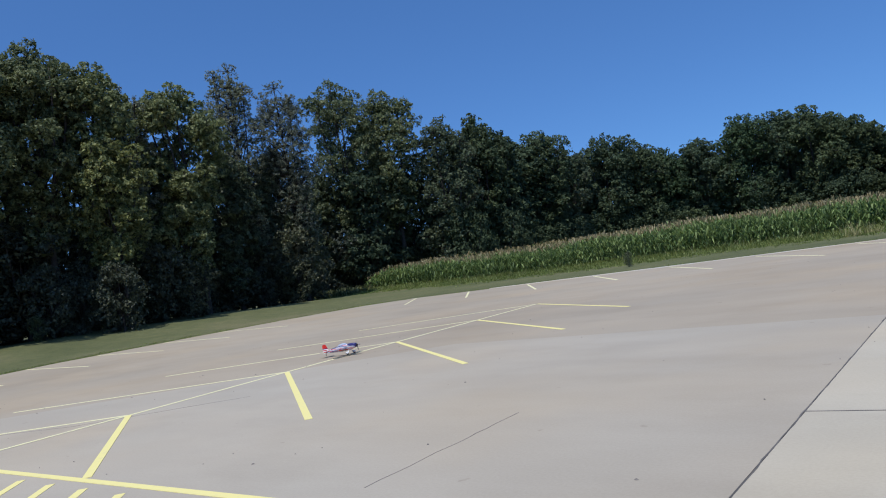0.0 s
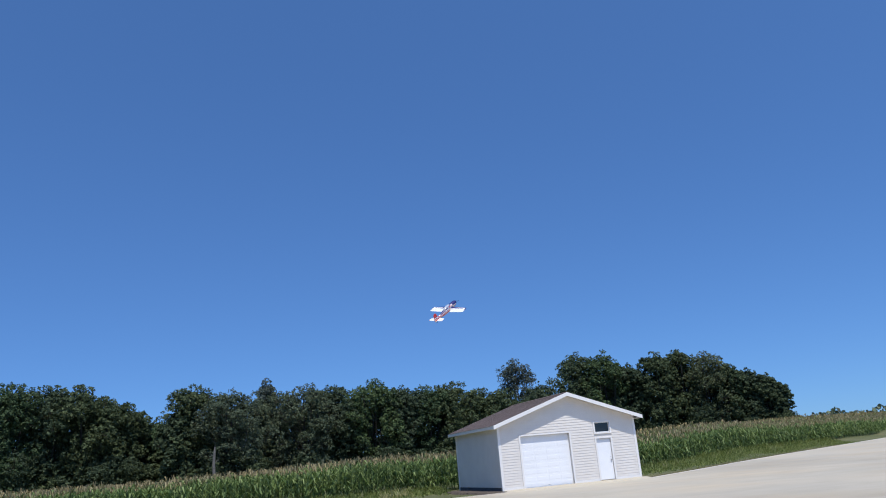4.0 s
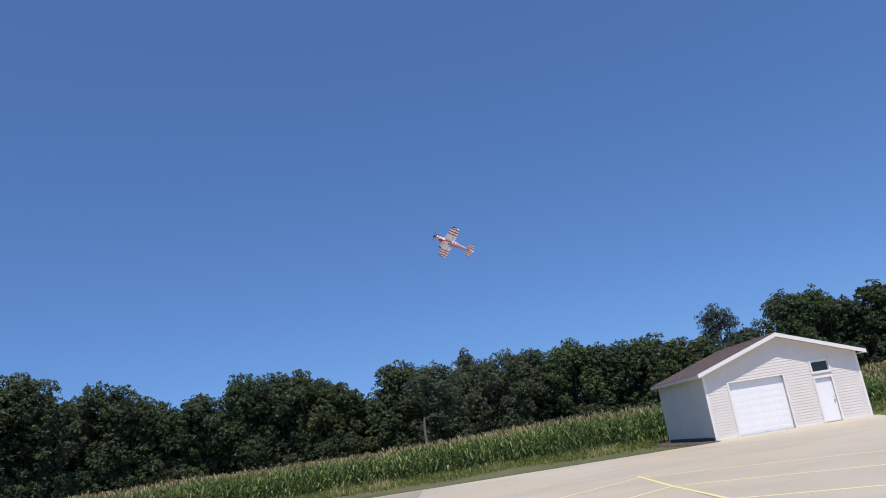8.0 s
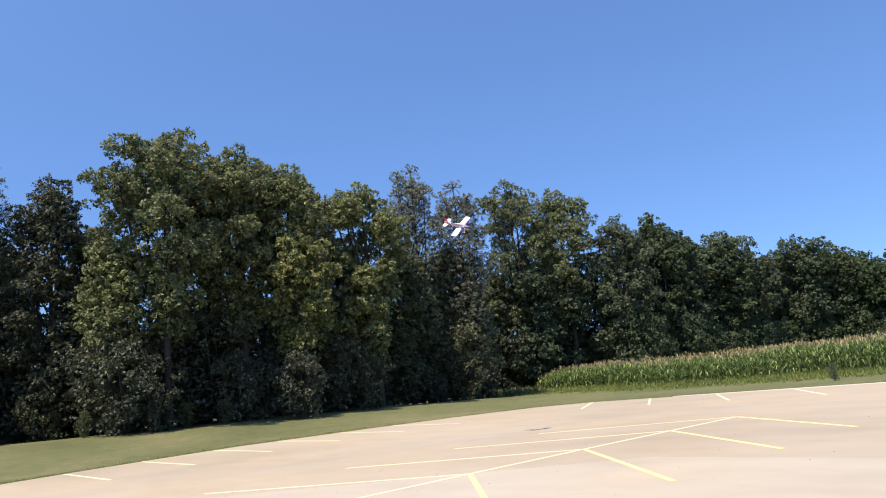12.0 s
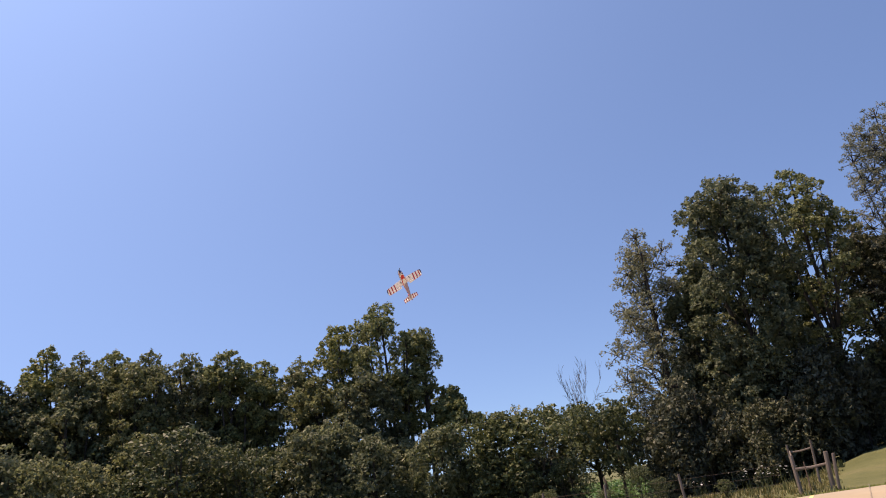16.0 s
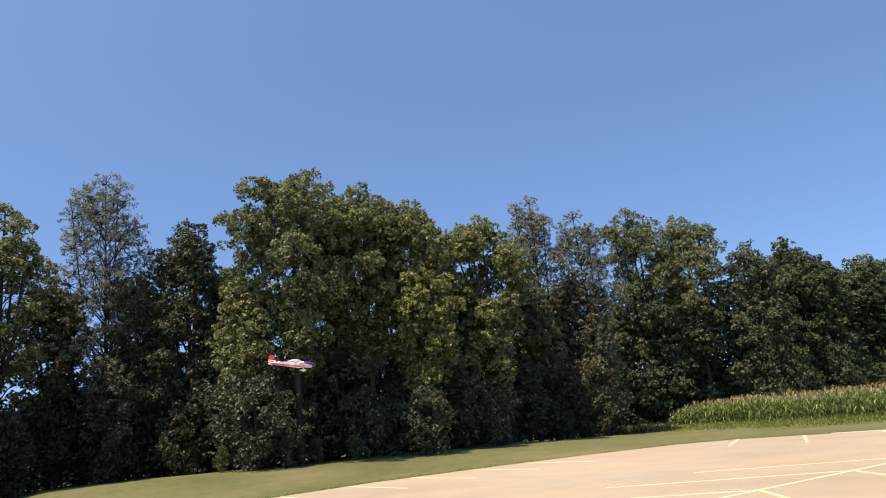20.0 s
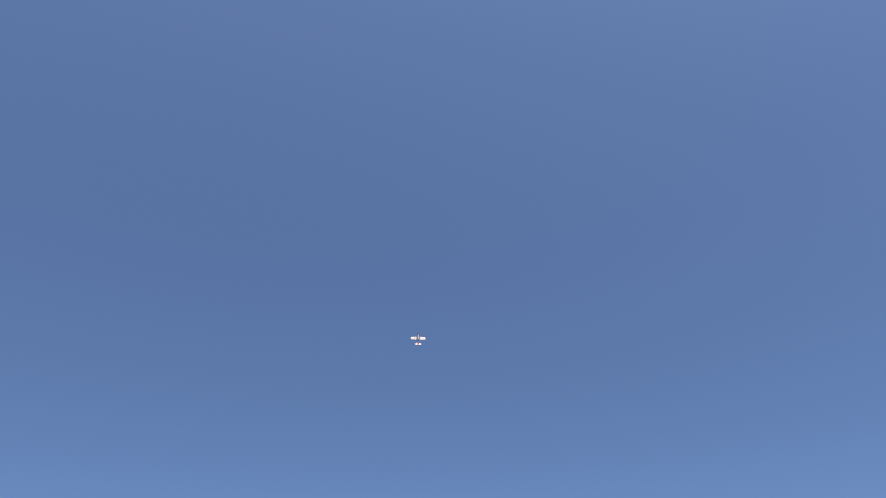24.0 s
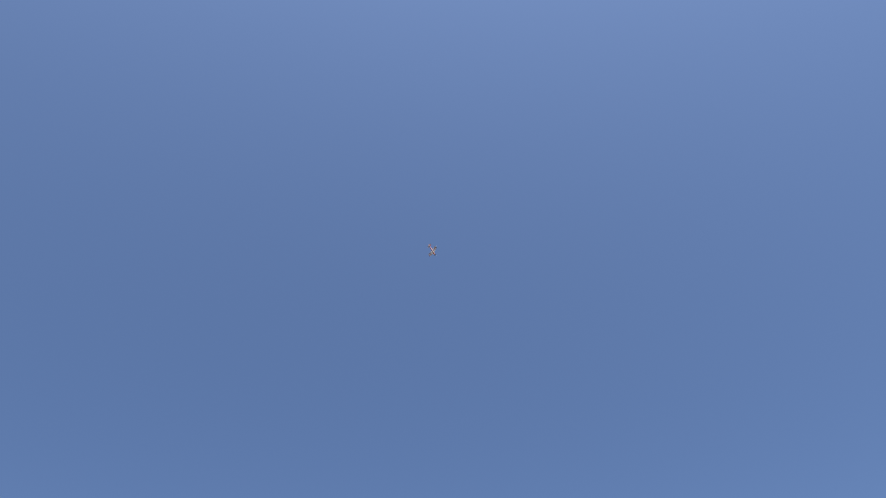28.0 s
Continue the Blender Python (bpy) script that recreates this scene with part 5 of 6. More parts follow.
    def casing(d, w=0.09, sill=False):
        part("door_trim", a_box(d[0] - w, -0.034, d[2], d[0], 0.03, d[3], bevel=0.004), TRIM_WHITE, shed)
        part("door_trim", a_box(d[1], -0.034, d[2], d[1] + w, 0.03, d[3], bevel=0.004), TRIM_WHITE, shed)
        part("door_trim", a_box(d[0] - w, -0.036, d[3], d[1] + w, 0.03, d[3] + 0.07, bevel=0.004), TRIM_WHITE, shed)
        if sill:
            part("window_sill", a_box(d[0] - w, -0.05, d[2] - 0.07, d[1] + w, 0.03, d[2], bevel=0.004), TRIM_WHITE, shed)

    casing(doors[0])
    casing(doors[1])
    casing(doors[2], 0.08, True)
    md = part("door", a_box(5.285, 0.055, 0.06, 6.075, 0.098, 2.05, bevel=0.004), DOOR_WHITE, shed, "plain white steel door")
    knob = bmesh.new()
    bmesh.ops.create_uvsphere(knob, u_segments=10, v_segments=8, radius=0.035)
    bmesh.ops.translate(knob, verts=knob.verts, vec=(6.0, 0.022, 1.0))
    part("door_knob", knob, METAL, md, "small steel knob", True)
    part("deadbolt", a_box(5.985, 0.037, 1.13, 6.015, 0.057, 1.16, bevel=0.004), METAL, md)
    part("door_sill", a_box(5.25, -0.04, 0.0, 6.11, 0.08, 0.045), CONCRETE_NEW, shed)
    part("window_pane", a_box(5.3, 0.045, 2.39, 6.07, 0.055, 2.83), GLASS_DARK, shed, "dark window pane")
    for a in ((5.27, 0.02, 2.36, 5.305, 0.07, 2.86), (6.065, 0.02, 2.36, 6.10, 0.07, 2.86), (5.305, 0.02, 2.36, 6.065, 0.07, 2.395), (5.305, 0.02, 2.825, 6.065, 0.07, 2.86)):
        part("window_frame", a_box(*a), TRIM_WHITE, shed)
    part("vent_stub", a_box(Wd + 0.02, 1.2, 0.5, Wd + 0.09, 1.35, 0.62, bevel=0.005), METAL, shed)
    # bare soil along the foot of the western wall
    rng = np.random.default_rng(61)
    gx, gy = np.meshgrid(np.linspace(-1.0, 0.1, 12), np.linspace(-0.5, D, 40))
    hump = np.clip(1 - np.abs(gx + 0.4) / 0.62, 0, 1) * 0.05
    gz = np.where((gx < -0.9) | (gy < -0.4) | (gy > D - 0.2), -0.12, hump + rng.normal(0, 0.008, gx.shape) - 0.02)
    me = bpy.data.meshes.new("soil_strip")
    n = gx.shape[1]
    me.from_pydata(np.stack([gx + rng.normal(0, 0.03, gx.shape), gy, gz], -1).reshape(-1, 3).tolist(), [], [(j * n + i, j * n + i + 1, (j + 1) * n + i + 1, (j + 1) * n + i) for j in range(39) for i in range(n - 1)])
    me.materials.append(SOIL)
    soil = tagged(new("soil_strip", me), "bare brown soil along the shed's foundation", "soil", kind="stuff")
    soil.matrix_basis = shed.matrix_basis
    # sloped concrete apron
    ap = tagged(new("apron"), "pale concrete apron before the shed doors", "pavement", kind="structure")
    bm = prism([(10.5, 36.15, 0.0), (18.5, 36.85, 0.0), (18.35, 37.44, 0.09), (10.65, 36.79, 0.09)], -0.16, (0, 0, 1))
    part("apron_slab", bm, CONCRETE_NEW, ap)


make_shed()


# ---- the old fence ----
def make_fence():
    def post(x, y, h, r=0.07, tilt=(0, 0)):
        z = float(ground_z(x, y))
        bm = bmesh.new()
        tube(bm, [(0, 0, -0.3), (0.01, 0, h * 0.5), (0, 0.01, h)], [r * 1.05, r, r * 0.92], 8)
        return bm, pose(x, y, z, tilt[0], tilt[1], 0)

    gate = thing("wooden_fence", pose(0, 0, 0), "weathered grey H-shaped wooden fence brace at the lot's corner", "fence")
    for x, y, h, rad, tl in ((-30.3, -2.12, 1.2, 0.065, (2, -3)), (-30.5, -1.16, 1.18, 0.075, (-3, 4)), (-30.3, -0.98, 1.1, 0.05, (-5, 6)), (-34.3, -2.45, 1.55, 0.04, (2, 2)), (-34.3, -1.7, 1.6, 0.045, (-2, 3))):
        bm, m = post(x, y, h, rad, tl)
        bm.transform(m)
        part("post", bm, WOOD_GREY, gate)
    for a, b, h0, h1, rad in (((-30.3, -2.12), (-30.5, -1.16), 0.75, 0.79, 0.05), ((-34.3, -2.45), (-34.3, -1.7), 1.25, 1.31, 0.035), ((-30.3, -2.12), (-34.3, -2.45), 1.0, 1.3, 0.03)):
        za, zb = float(ground_z(*a)) + h0, float(ground_z(*b)) + h1
        bm = bmesh.new()
        tube(bm, [(*a, za), ((a[0] + b[0]) / 2, (a[1] + b[1]) / 2, (za + zb) / 2 - 0.03), (*b, zb)], [rad * 1.1, rad, rad * 0.9], 7)
        part("rail", bm, WOOD_GREY, gate)
    za = float(ground_z(-30.2, -1.9))
    bm = bmesh.new()
    tube(bm, [(-30.15, -1.8, za - 0.2), (-30.1, -1.8, za + 0.95)], [0.02, 0.016], 6)
    part("stake", bm, RUST, gate)
    wires = thing("wire_fence", pose(0, 0, 0), "old wire fence on thin leaning posts in the weeds", "fence")
    pts = [(-30.4, -2.6), (-29.6, -5.7), (-29.4, -8.4), (-29.8, -10.9), (-30.0, -12.3), (-30.4, -18.2)]
    for x, y in pts[1:]:
        bm, m = post(x, y, 1.15, 0.05, (random.uniform(-5, 5), random.uniform(-5, 5)))
        bm.transform(m)
        part("post", bm, WOOD_GREY, wires)
    for h in (0.35, 0.65, 0.95):
        bm = bmesh.new()
        tube(bm, [(x, y, float(ground_z(x, y)) + h) for x, y in pts], [0.006] * len(pts), 4)
        part("wire", bm, RUST, wires)
    b = thing("fallen_rail", pose(-30.1, -11.7, float(ground_z(-30.1, -11.7)) + 0.02, 0, 14, 70), "grey fallen fence rail lying in the weeds", "rail")
    bm = bmesh.new()
    tube(bm, [(-1.2, 0, 0.05), (0, 0.02, 0.06), (1.2, 0, 0.05)], [0.06, 0.06, 0.05], 7)
    part("rail", bm, WOOD_GREY, b)


make_fence()


def fence_bushes():
    for az, d, h, w in ((103.9, 32.5, 1.75, 0.95), (102.6, 33.6, 1.15, 1.0), (98.6, 33.0, 0.75, 1.2), (110.5, 36.5, 1.3, 1.2), (106.3, 34.5, 1.0, 1.1)):
        plant("shrub", az, d, h, "low leafy bush in the weeds along the wire fence", "bush", "bushes along the wire fence", w)


fence_bushes()


def shrub_by_corn():
    plant("sapling", 24.8, 45.5, 0.95, "small dark weedy bush in the grass before the corn", "bush", "", 1.1)


shrub_by_corn()


# ---- the model aeroplane ----
def coat(name, build, rough=0.35):
    """A painted film covering whose pattern follows the airframe's own x (right), y (ahead), z (up)."""
    m, nt, p = material(name, rough, 0, 0.5)
    tc = nt.nodes.new("ShaderNodeTexCoord")
    sp = nt.nodes.new("ShaderNodeSeparateXYZ")
    nt.links.new(tc.outputs["Object"], sp.inputs[0])

    def calc(op, a, b=None, c=None):
        n = nt.nodes.new("ShaderNodeMath")
        n.operation = op
        for s, v in zip(n.inputs, (a, b, c)):
            if v is None:
                continue
            if isinstance(v, (int, float)):
                s.default_value = v
            else:
                nt.links.new(v, s)
        return n.outputs[0]

    col = build(nt, calc, sp.outputs[0], sp.outputs[1], sp.outputs[2])
    dirt = noise_at(nt, tc.outputs["Object"], 9, 4)
    col = mixed(nt, 0.25, col, ramp(nt, dirt, [(0.3, (0.75, 0.74, 0.72)), (0.6, (1, 1, 1))]), "MULTIPLY")
    nt.links.new(col, p.inputs["Base Color"])
    return m


WHITE, BLUE, RED, CREAM = (0.80, 0.79, 0.77), (0.03, 0.026, 0.13), (0.62, 0.03, 0.025), (0.78, 0.83, 0.94)


def fuselage_coat(nt, calc, x, y, z):
    # red and white bands that sweep back along the sides with fine dark lines, a blue back, a grey-violet belly
    u = calc("MULTIPLY_ADD", y, 0.12, z)
    back = calc("MULTIPLY", calc("GREATER_THAN", calc("MULTIPLY_ADD", y, -0.05, z), 0.066), calc("GREATER_THAN", y, -0.30))
    between = lambda lo, hi: calc("MULTIPLY", calc("GREATER_THAN", u, lo), calc("LESS_THAN", u, hi))
    red = calc("MAXIMUM", between(-0.034, -0.012), calc("MAXIMUM", between(0.010, 0.021), between(0.070, 0.080)))
    dark = calc("MAXIMUM", between(-0.004, 0.003), calc("MAXIMUM", between(0.030, 0.037), between(0.048, 0.062)))
    c = mixed(nt, red, WHITE, RED)
    c = mixed(nt, dark, c, BLUE)
    nose = calc("MULTIPLY", calc("GREATER_THAN", y, 0.20), calc("GREATER_THAN", calc("MULTIPLY_ADD", y, 0.3, z), 0.108))
    c = mixed(nt, calc("MAXIMUM", back, nose), c, BLUE)
    belly = calc("MULTIPLY", calc("LESS_THAN", calc("MULTIPLY_ADD", y, 0.17, z), -0.043), calc("LESS_THAN", y, 0.06))
    return mixed(nt, belly, c, (0.30, 0.24, 0.34))


def wing_coat(nt, calc, x, y, z):
    ax = calc("ABSOLUTE", x)
    # above: white; blue sweeps back from the leading edge to the root in two curved bands, red at the tip's rear corner
    gone = calc("MAXIMUM", calc("MULTIPLY_ADD", ax, -2.15, 1.0), 0.0)
    front = calc("MULTIPLY_ADD", ax, -0.085, 0.172)
    sweep = calc("MULTIPLY_ADD", calc("MULTIPLY", gone, gone), 0.115, calc("SUBTRACT", y, front))
    lead = calc("GREATER_THAN", sweep, 0.0)
    band = calc("MULTIPLY", calc("GREATER_THAN", sweep, -0.040), calc("LESS_THAN", sweep, calc("MULTIPLY_ADD", gone, -0.006, -0.020)))
    band = calc("MULTIPLY", band, calc("GREATER_THAN", gone, 0.12))
    tip = calc("GREATER_THAN", calc("MULTIPLY_ADD", y, 0.2, ax), 0.492)
    line = calc("GREATER_THAN", calc("MULTIPLY_ADD", y, -0.6, ax), 0.525)
    above = mixed(nt, calc("MAXIMUM", calc("MAXIMUM", lead, band), tip), WHITE, BLUE)
    above = mixed(nt, line, above, RED)
    # below: cream with dark red bars at each tip
    bars = calc("MULTIPLY", calc("GREATER_THAN", calc("SINE", calc("MULTIPLY_ADD", ax, 78.0, -1.0)), 0.35), calc("GREATER_THAN", ax, 0.25))
    under = mixed(nt, bars, CREAM, (0.40, 0.03, 0.075))
    under = mixed(nt, tip, under, BLUE)
    return mixed(nt, calc("GREATER_THAN", z, 0.0), under, above)


def tail_coat(nt, calc, x, y, z):
    ax = calc("ABSOLUTE", x)
    ends = calc("GREATER_THAN", calc("MULTIPLY_ADD", y, -0.8, ax), 0.60)
    bars = calc("MULTIPLY", calc("GREATER_THAN", calc("SINE", calc("MULTIPLY", ax, 110.0)), 0.3), calc("GREATER_THAN", ax, 0.05))
    under = mixed(nt, bars, CREAM, (0.40, 0.03, 0.075))
    above = mixed(nt, calc("MAXIMUM", calc("LESS_THAN", ax, 0.04), ends), WHITE, RED)
    return mixed(nt, calc("GREATER_THAN", z, 0.036), under, above)


def fin_coat(nt, calc, x, y, z):
    stripe = calc("GREATER_THAN", calc("SINE", calc("MULTIPLY_ADD", z, 150.0, calc("MULTIPLY", y, 30.0))), 0.1)
    low = mixed(nt, stripe, WHITE, RED)
    low = mixed(nt, calc("GREATER_THAN", z, 0.098), low, BLUE)
    return mixed(nt, calc("GREATER_THAN", z, 0.112), low, RED)


SKIN = coat("fuselage_covering", fuselage_coat)
WING_SKIN = coat("wing_covering", wing_coat)
TAIL_SKIN = coat("tail_covering", tail_coat)
FIN_SKIN = coat("fin_covering", fin_coat)
BLUE_SKIN = grained("blue_covering", (0.024, 0.02, 0.10), (0.04, 0.035, 0.16), 6, 60, 0.35, 0.05)
PLASTIC_WHITE = grained("white_plastic", (0.72, 0.72, 0.71), (0.82, 0.82, 0.81), 6, 60, 0.4, 0.05)
RUBBER = grained("black_rubber", (0.02, 0.02, 0.02), (0.045, 0.045, 0.045), 9, 60, 0.85, 0.2)
# clear canopy made opaque and pale: the colour stands in for its glint
CANOPY, _nt2, _p2 = material("canopy_glint_tone", 0.12, 0, 0.8)
_p2.inputs["Base Color"].default_value = (0.42, 0.44, 0.50, 1)
CARBON = grained("black_carbon", (0.015, 0.015, 0.016), (0.04, 0.04, 0.04), 10, 70, 0.4, 0.05)


def loft(sections, cap=True):
    """A skin over closed rings of points."""
    bm = bmesh.new()
    rings = [[bm.verts.new(p) for p in s] for s in sections]
    n = len(rings[0])
    for a, b in zip(rings, rings[1:]):
        for i in range(n):
            bm.faces.new((a[i], a[(i + 1) % n], b[(i + 1) % n], b[i]))
    if cap:
        bm.faces.new(rings[0][::-1])
        bm.faces.new(rings[-1])
    bmesh.ops.recalc_face_normals(bm, faces=bm.faces)
    return bm


def oval(y, w, h, zc, n=16, power=0.72):
    pts = []
    for k in range(n):
        a = 2 * math.pi * k / n
        c, s = math.cos(a), math.sin(a)
        pts.append((w * math.copysign(abs(c) ** power, c), y, zc + h * math.copysign(abs(s) ** power, s)))
    return pts


def foil(x, y0, chord, thick, z=0.0, n=7):
    """An aerofoil ring across the span at x, from the leading edge y0 back."""
    top, bot = [], []
    for k in range(n + 1):
        u = (k / n) ** 1.6
        t = thick * 2.6 * (0.2969 * math.sqrt(u) - 0.126 * u - 0.3516 * u * u + 0.2843 * u ** 3 - 0.1015 * u ** 4) * 2
        top.append((x, y0 - chord * u, z + t + 0.0004))
        bot.append((x, y0 - chord * u, z - t - 0.0004))
    return top + bot[::-1]


def make_plane():
    p = thing("model_aeroplane", pose(-12.631, 11.634, 0.155), "small radio-controlled aerobatic aeroplane in white, blue and red", "aeroplane")
    body = [oval(0.395, 0.040, 0.042, 0.008), oval(0.35, 0.056, 0.058, 0.008), oval(0.26, 0.060, 0.066, 0.008), oval(0.12, 0.060, 0.074, 0.012), oval(0.0, 0.056, 0.072, 0.014),
            oval(-0.15, 0.044, 0.058, 0.018), oval(-0.32, 0.027, 0.042, 0.024), oval(-0.47, 0.010, 0.028, 0.03)]
    part("fuselage", loft(body), SKIN, p, "white fuselage with blue and red flash lines", True)
    can = [oval(0.15, 0.012, 0.006, 0.084, 12, 1), oval(0.11, 0.036, 0.026, 0.082, 12, 1), oval(0.03, 0.040, 0.042, 0.08, 12, 1), oval(-0.06, 0.034, 0.036, 0.076, 12, 1), oval(-0.15, 0.014, 0.012, 0.068, 12, 1)]
    part("canopy", loft(can), CANOPY, p, "glossy canopy, pale with a painted-in glint", True)
    part("cowl_ring", loft([oval(0.405, 0.034, 0.036, 0.008), oval(0.40, 0.043, 0.045, 0.008), oval(0.385, 0.045, 0.047, 0.008)]), BLUE_SKIN, p, "", True)
    part("spinner", loft([oval(0.45, 0.004, 0.004, 0.008, 12, 1), oval(0.435, 0.018, 0.018, 0.008, 12, 1), oval(0.408, 0.028, 0.028, 0.008, 12, 1)]), CARBON, p, "black spinner", True)
    prop = new("propeller")
    prop.parent = p
    prop.location = (0, 0.428, 0.008)
    for s in (1, -1):
        sec = []
        for r, w, tw in ((0.02, 0.006, 50), (0.06, 0.009, 38), (0.09, 0.008, 26), (0.122, 0.003, 18)):
            c, q = math.cos(radians(tw)), math.sin(radians(tw))
            sec.append([(w * c * a * s + 0.002 * q * b, w * q * a + 0.002 * c * b, r * s) for a, b in ((1, 0), (0, 1), (-1, 0), (0, -1))])
        part("blade", loft(sec), CARBON, prop)
    # wing in two halves, with ailerons
    half = 0.50
    for s in (1, -1):
        st = [(0.0, 0.170, 0.240), (0.12, 0.163, 0.230), (0.28, 0.150, 0.212), (0.44, 0.135, 0.190), (0.485, 0.122, 0.170), (half, 0.095, 0.128)]
        ring = [foil(s * x, y0 + 0.02, c * 0.76, 0.085 * c * (0.6 if x == half else 1)) for x, y0, c in st]
        w = part("wing", loft(ring), WING_SKIN, p, "white wing with blue leading-edge sweeps, cream with red bars below", True)
        ail = []
        for x, y0, c in st[1:-1]:
            ye = y0 + 0.02 - c * 0.765
            t = 0.011 * c / 0.2
            ail.append([(s * x, ye, t), (s * x, ye - c * 0.3, 0.0012), (s * x, ye - c * 0.3, -0.0012), (s * x, ye, -t)])
        part("aileron", loft(ail), WING_SKIN, p)
        # tailplane and elevator
        tp = [foil(s * x, y0, c, 0.035 * c, 0.036, 4) for x, y0, c in ((0.0, -0.375, 0.085), (0.10, -0.395, 0.072), (0.195, -0.42, 0.05))]
        part("tailplane", loft(tp), TAIL_SKIN, p, "", True)
        el = [[(s * x, ye, 0.039), (s * x, ye - c, 0.0368), (s * x, ye - c, 0.0352), (s * x, ye, 0.033)] for x, ye, c in ((0.018, -0.462, 0.07), (0.10, -0.468, 0.068), (0.195, -0.472, 0.055))]
        part("elevator", loft(el), TAIL_SKIN, p)
        # undercarriage
        leg = bmesh.new()
        tube(leg, [(s * 0.03, 0.19, -0.045), (s * 0.075, 0.20, -0.09), (s * 0.115, 0.205, -0.125)], [0.014, 0.012, 0.010], 6)
        part("gear_leg", leg, PLASTIC_WHITE, p)
        wheel = bmesh.new()
        bmesh.ops.create_cone(wheel, cap_ends=True, segments=16, radius1=0.028, radius2=0.028, depth=0.014, matrix=pose(s * 0.122, 0.205, -0.127, 0, 90, 0))
        wh = part("wheel", wheel, RUBBER, p)
        hub = bmesh.new()
        bmesh.ops.create_cone(hub, cap_ends=True, segments=10, radius1=0.012, radius2=0.012, depth=0.018, matrix=pose(s * 0.122, 0.205, -0.127, 0, 90, 0))
        part("hub", hub, PLASTIC_WHITE, wh)
        pant = loft([oval(0.245, 0.004, 0.006, -0.112, 10, 1), oval(0.225, 0.015, 0.02, -0.110, 10, 1), oval(0.19, 0.017, 0.022, -0.108, 10, 1), oval(0.14, 0.004, 0.006, -0.104, 10, 1)])
        bmesh.ops.translate(pant, verts=pant.verts, vec=(s * 0.122, 0, 0))
        part("wheel_pant", pant, PLASTIC_WHITE, p, "", True)
    fin = [[(0.006, -0.385, 0.04), (0.006, -0.465, 0.04), (-0.006, -0.465, 0.04), (-0.006, -0.385, 0.04)], [(0.005, -0.415, 0.11), (0.005, -0.47, 0.11), (-0.005, -0.47, 0.11), (-0.005, -0.415, 0.11)],
           [(0.003, -0.442, 0.185), (0.003, -0.472, 0.185), (-0.003, -0.472, 0.185), (-0.003, -0.442, 0.185)], [(0.002, -0.458, 0.2), (0.002, -0.472, 0.2), (-0.002, -0.472, 0.2), (-0.002, -0.458, 0.2)]]
    part("fin", loft(fin), FIN_SKIN, p, "tail fin, red above, red and white stripes below")
    rud = [[(0.006, -0.474, 0.0), (0.0015, -0.545, 0.0), (-0.0015, -0.545, 0.0), (-0.006, -0.474, 0.0)], [(0.006, -0.472, 0.06), (0.0015, -0.560, 0.06), (-0.0015, -0.560, 0.06), (-0.006, -0.472, 0.06)],
           [(0.003, -0.474, 0.17), (0.001, -0.548, 0.17), (-0.001, -0.548, 0.17), (-0.003, -0.474, 0.17)], [(0.002, -0.474, 0.202), (0.001, -0.525, 0.202), (-0.001, -0.525, 0.202), (-0.002, -0.474, 0.202)]]
    part("rudder", loft(rud), FIN_SKIN, p, "rudder, red above, red and white stripes below")
    tw = bmesh.new()
    tube(tw, [(0, -0.46, 0.005), (0, -0.49, -0.03)], [0.003, 0.003], 5)
    part("tail_strut", tw, METAL, p)
    t2 = bmesh.new()
    bmesh.ops.create_cone(t2, cap_ends=True, segments=12, radius1=0.012, radius2=0.012, depth=0.008, matrix=pose(0, -0.495, -0.034, 0, 90, 0))
    part("tail_wheel", t2, RUBBER, p)
    return p, prop


plane, propeller = make_plane()


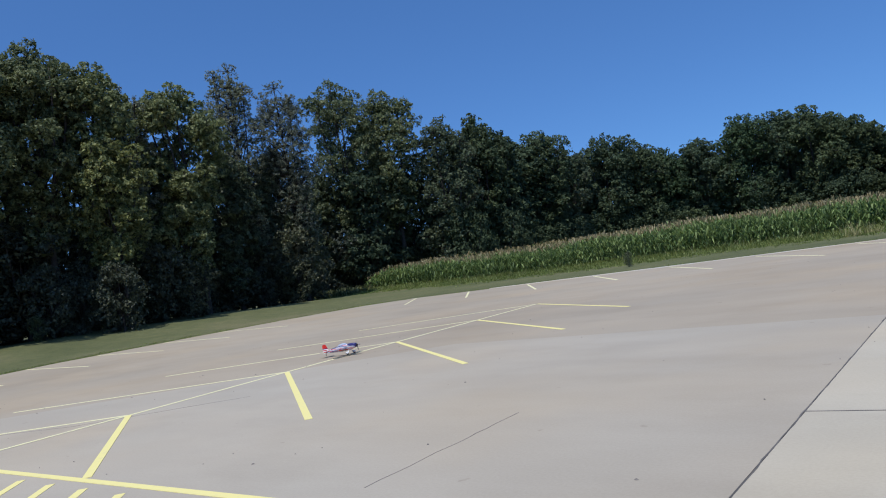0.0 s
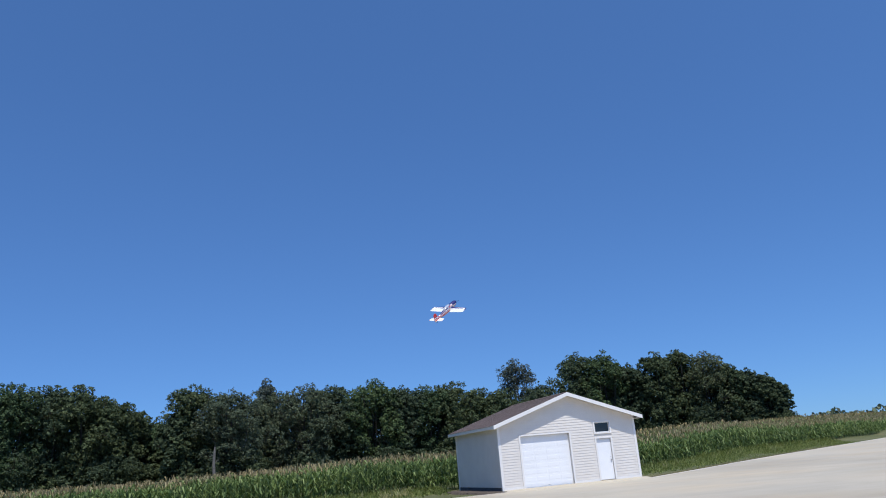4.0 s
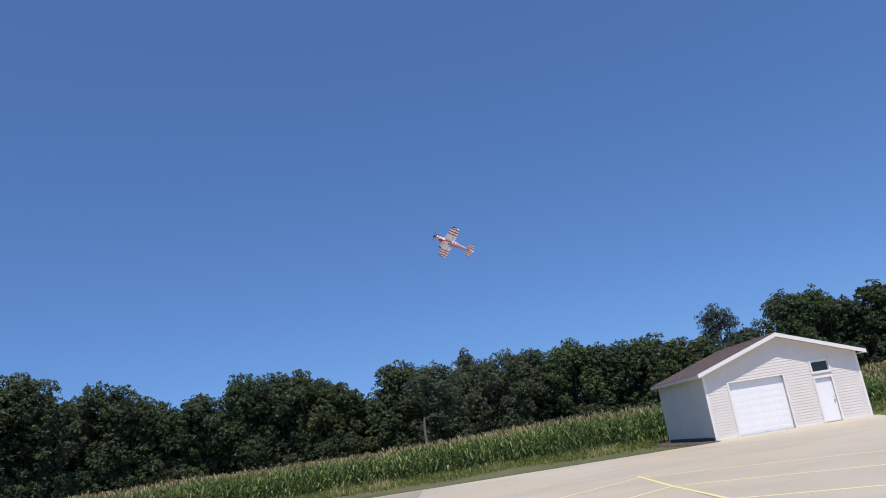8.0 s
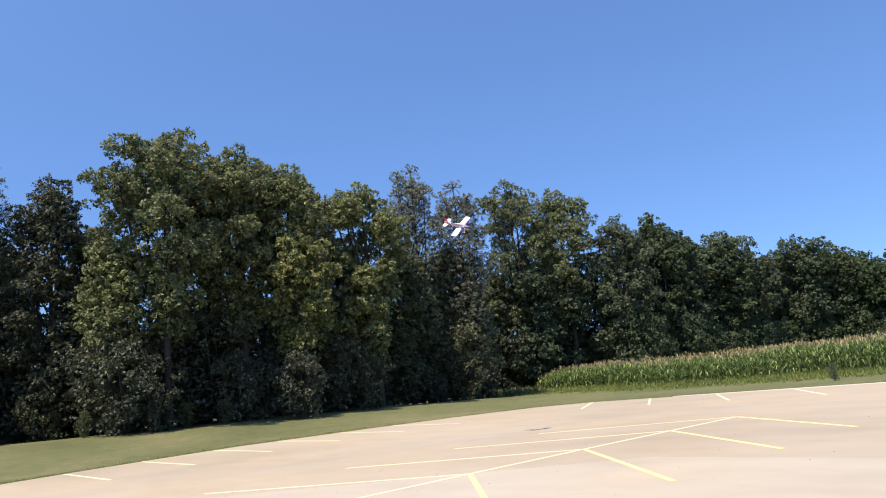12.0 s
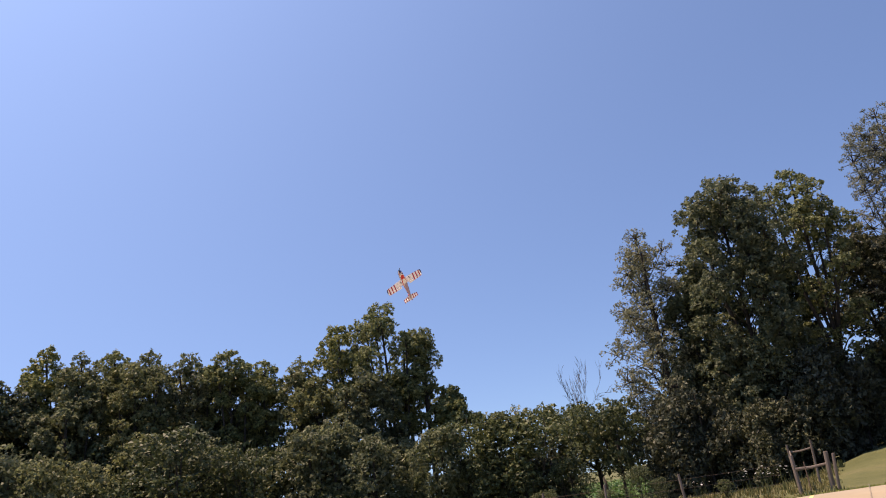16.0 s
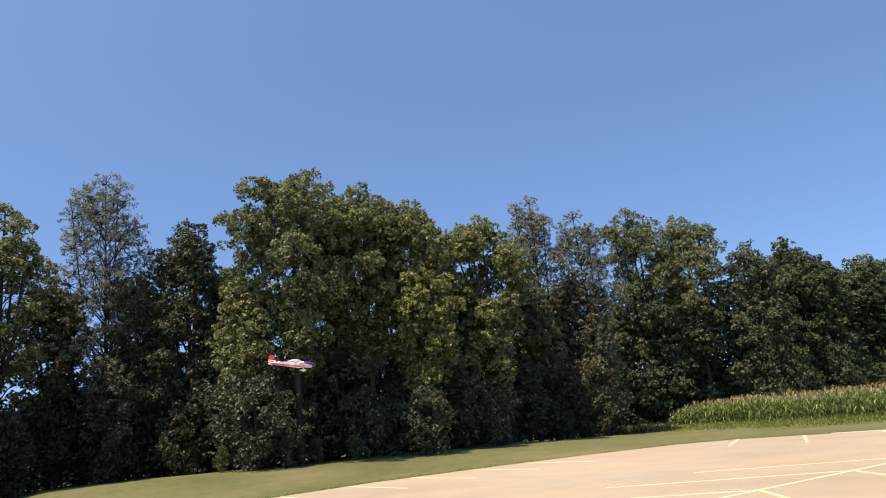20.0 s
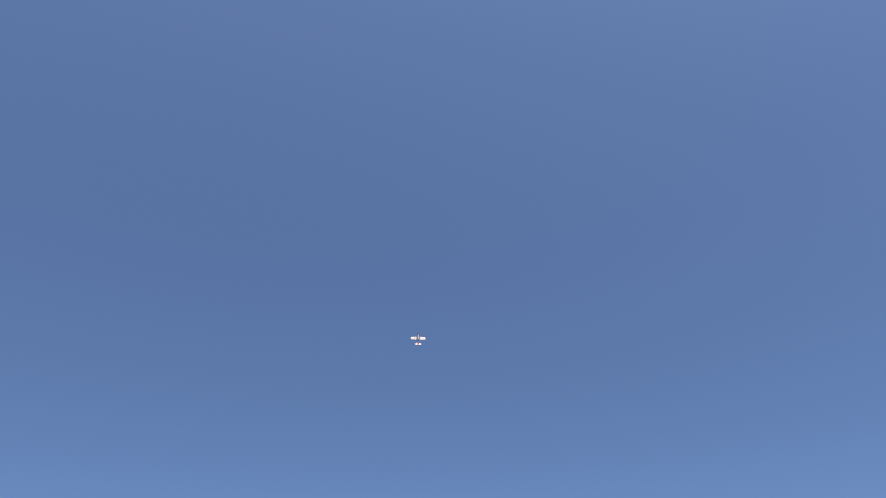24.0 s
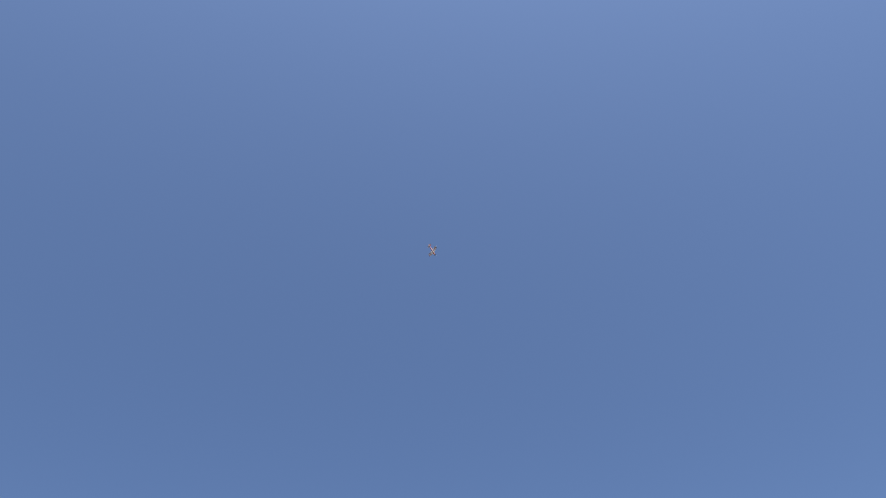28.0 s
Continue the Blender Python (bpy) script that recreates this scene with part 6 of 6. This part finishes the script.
def motions():
    walk(plane, [
        (0, pose(-12.631, 11.634, 0.155, 8, -0, -81.8)),
        (0.5, pose(-11.458, 11.804, 0.155, 7, -0, -76.7)),
        (1, pose(-9.757, 12.311, 0.155, 6, -0, -72)),
        (1.5, pose(-6.822, 13.313, 0.155, 7, -0, -71.2)),
        (1.8, pose(-4.611, 14.559, 0.3, 13, 8.2, -69.5)),
        (2, pose(-3.132, 15.193, 0.366, 27.2, 4, -64.4)),
        (2.3, pose(-1.136, 15.876, 1.379, 46.7, 10.9, -45.7)),
        (2.5, pose(-0.256, 16.313, 2.545, 51.3, 20.3, -43.7)),
        (3, pose(1.42, 16.95, 3.86, 48, 3, -59.2)),
        (3.5, pose(2.738, 17.557, 4.593, 38.9, 12.1, -54.7)),
        (4, pose(4.097, 17.99, 5.206, 37.6, 11.6, -47.5)),
        (4.5, pose(5.691, 18.258, 5.496, 40.5, 11.9, -26.7)),
        (5.2, pose(6.942, 19.853, 6.128, 37.1, 0.2, 2.6)),
        (5.9, pose(7.532, 20.06, 6.645, 31.6, -27.3, 25.1)),
        (6.5, pose(7.285, 19.566, 6.802, 32.6, -57.1, 58.1)),
        (7, pose(5.454, 18.981, 6.444, 31.7, -34.5, 64.3)),
        (7.5, pose(3, 18.26, 6.266, 12.7, -9.7, 87.4)),
        (8, pose(-0.064, 17.361, 6.179, 34.2, 24.7, 118.3)),
        (8.5, pose(-3.235, 16.499, 6.341, 36.2, 20.8, 126)),
        (9, pose(-6.302, 15.23, 6.449, 24, -19, 110.3)),
        (9.5, pose(-9.745, 13.621, 6.249, 19.9, 4.4, 109.8)),
        (10, pose(-13.109, 12.156, 6.078, 20.4, 18.4, 64)),
        (10.5, pose(-15.243, 11.227, 6.06, 22.9, 21, 54.1)),
        (11, pose(-17.87, 12.003, 6.649, 23.2, 49.5, 41.1)),
        (11.5, pose(-19.701, 13.898, 6.725, 11.3, 64.4, -8)),
        (12.1, pose(-18.277, 15.844, 6.56, -31.2, 36.3, -98)),
        (12.7, pose(-15.227, 14.513, 4.578, -27.6, 5.4, -147.7)),
        (13.1, pose(-14.14, 11.719, 3.205, -11.5, 9.2, 173.6)),
        (13.5, pose(-13.778, 9.631, 2.526, 4.3, 20, 175.5)),
        (14, pose(-13.438, 5.319, 2.028, 13.8, 21, -169.8)),
        (14.2, pose(-13.446, 3.606, 2.007, 20.7, 8.4, 170.4)),
        (14.5, pose(-14.063, 1.168, 2.17, 35.8, -8, 164)),
        (15, pose(-15.804, -2.701, 3.392, 85.7, -27.9, 103.6)),
        (15.3, pose(-15.674, -4.606, 4.368, 87.4, -18.4, 110.1)),
        (15.6, pose(-16.086, -6.149, 5.162, 71.2, -16.5, -168.2)),
        (15.8, pose(-16.133, -7.065, 5.658, 66.6, 3.8, -111)),
        (16, pose(-17.47, -8.72, 6.65, 43.1, 27.7, -55)),
        (16.3, pose(-16.555, -9.289, 7.028, 96.8, 17.8, 25.8)),
        (16.45, pose(-16.704, -9.867, 7.368, 97.8, 8.7, 79.1)),
        (16.6, pose(-17.039, -10.31, 7.698, 90.1, 7.6, 131.6)),
        (17, pose(-18.837, -12.266, 9.311, 25.3, 28.4, 46)),
        (17.25, pose(-19.93, -12.013, 9.587, 13.5, 14.3, 31.4)),
        (17.5, pose(-20.814, -11.978, 9.663, 7.4, -45, 21.2)),
        (18, pose(-23.137, -10.259, 9.364, -1.4, 12.1, 22.1)),
        (18.5, pose(-24.468, -7.429, 8.725, -16.1, 45.3, -9.7)),
        (19, pose(-24.088, -3.702, 7.603, -12.1, 30.7, -3.8)),
        (19.5, pose(-21.759, 0.836, 5.832, -13.3, 20.7, -17.1)),
        (20, pose(-17.539, 5.577, 3.472, -6.5, 6, -27.2)),
        (20.5, pose(-13.852, 10.944, 2.993, 1.7, -7, -31)),
        (21, pose(-10.136, 16.611, 3.182, 6.3, -13.8, -30)),
        (21.5, pose(-6.417, 21.207, 3.702, 10.8, -2, -36)),
        (22, pose(-2.987, 26.112, 5.44, 10, 7, -38)),
        (22.5, pose(0.613, 32.841, 7.24, 30.2, 8, -27.5)),
        (23.3, pose(3.955, 41.138, 13.98, 43.7, 1.6, -11.2)),
        (24, pose(6.205, 44.882, 25.066, 76.5, 1.8, -7.5)),
        (24.5, pose(6.709, 44.466, 27.712, 89.7, -4.3, -7.3)),
        (25, pose(4.539, 43.533, 35.063, 88.7, -5.6, -5.2)),
        (25.5, pose(5.278, 43.355, 37.541, 90.7, -5.3, -6.1)),
        (26, pose(5.831, 43.468, 39.616, 92.2, -5.7, -5.8)),
        (26.5, pose(5.394, 43.743, 41.662, 99.1, -0.7, -5.4)),
        (27, pose(5.505, 43.658, 42.47, 99.8, 2.2, -5)),
        (27.2, pose(6.01, 45.68, 44.931, 92.4, 8.5, -7.7)),
        (27.4, pose(6.384, 45.424, 45.268, 102.8, 60.3, 9.6)),
        (27.6, pose(6.733, 45.056, 45.43, -106.9, 42.4, 143.4)),
        (27.8, pose(6.177, 40.55, 41.19, -93.4, 24.9, -174.5)),
        (27.9, pose(6.346, 39.861, 40.41, -75.4, 21.6, -128.8)),
        (28, pose(6.547, 39.221, 39.57, -59.7, -2.3, -67.9)),
    ])
    walk(propeller, [(0.1 * i, pose(0, 0.428, 0.008, 0, 83.0 * i, 0)) for i in range(281)])


motions()
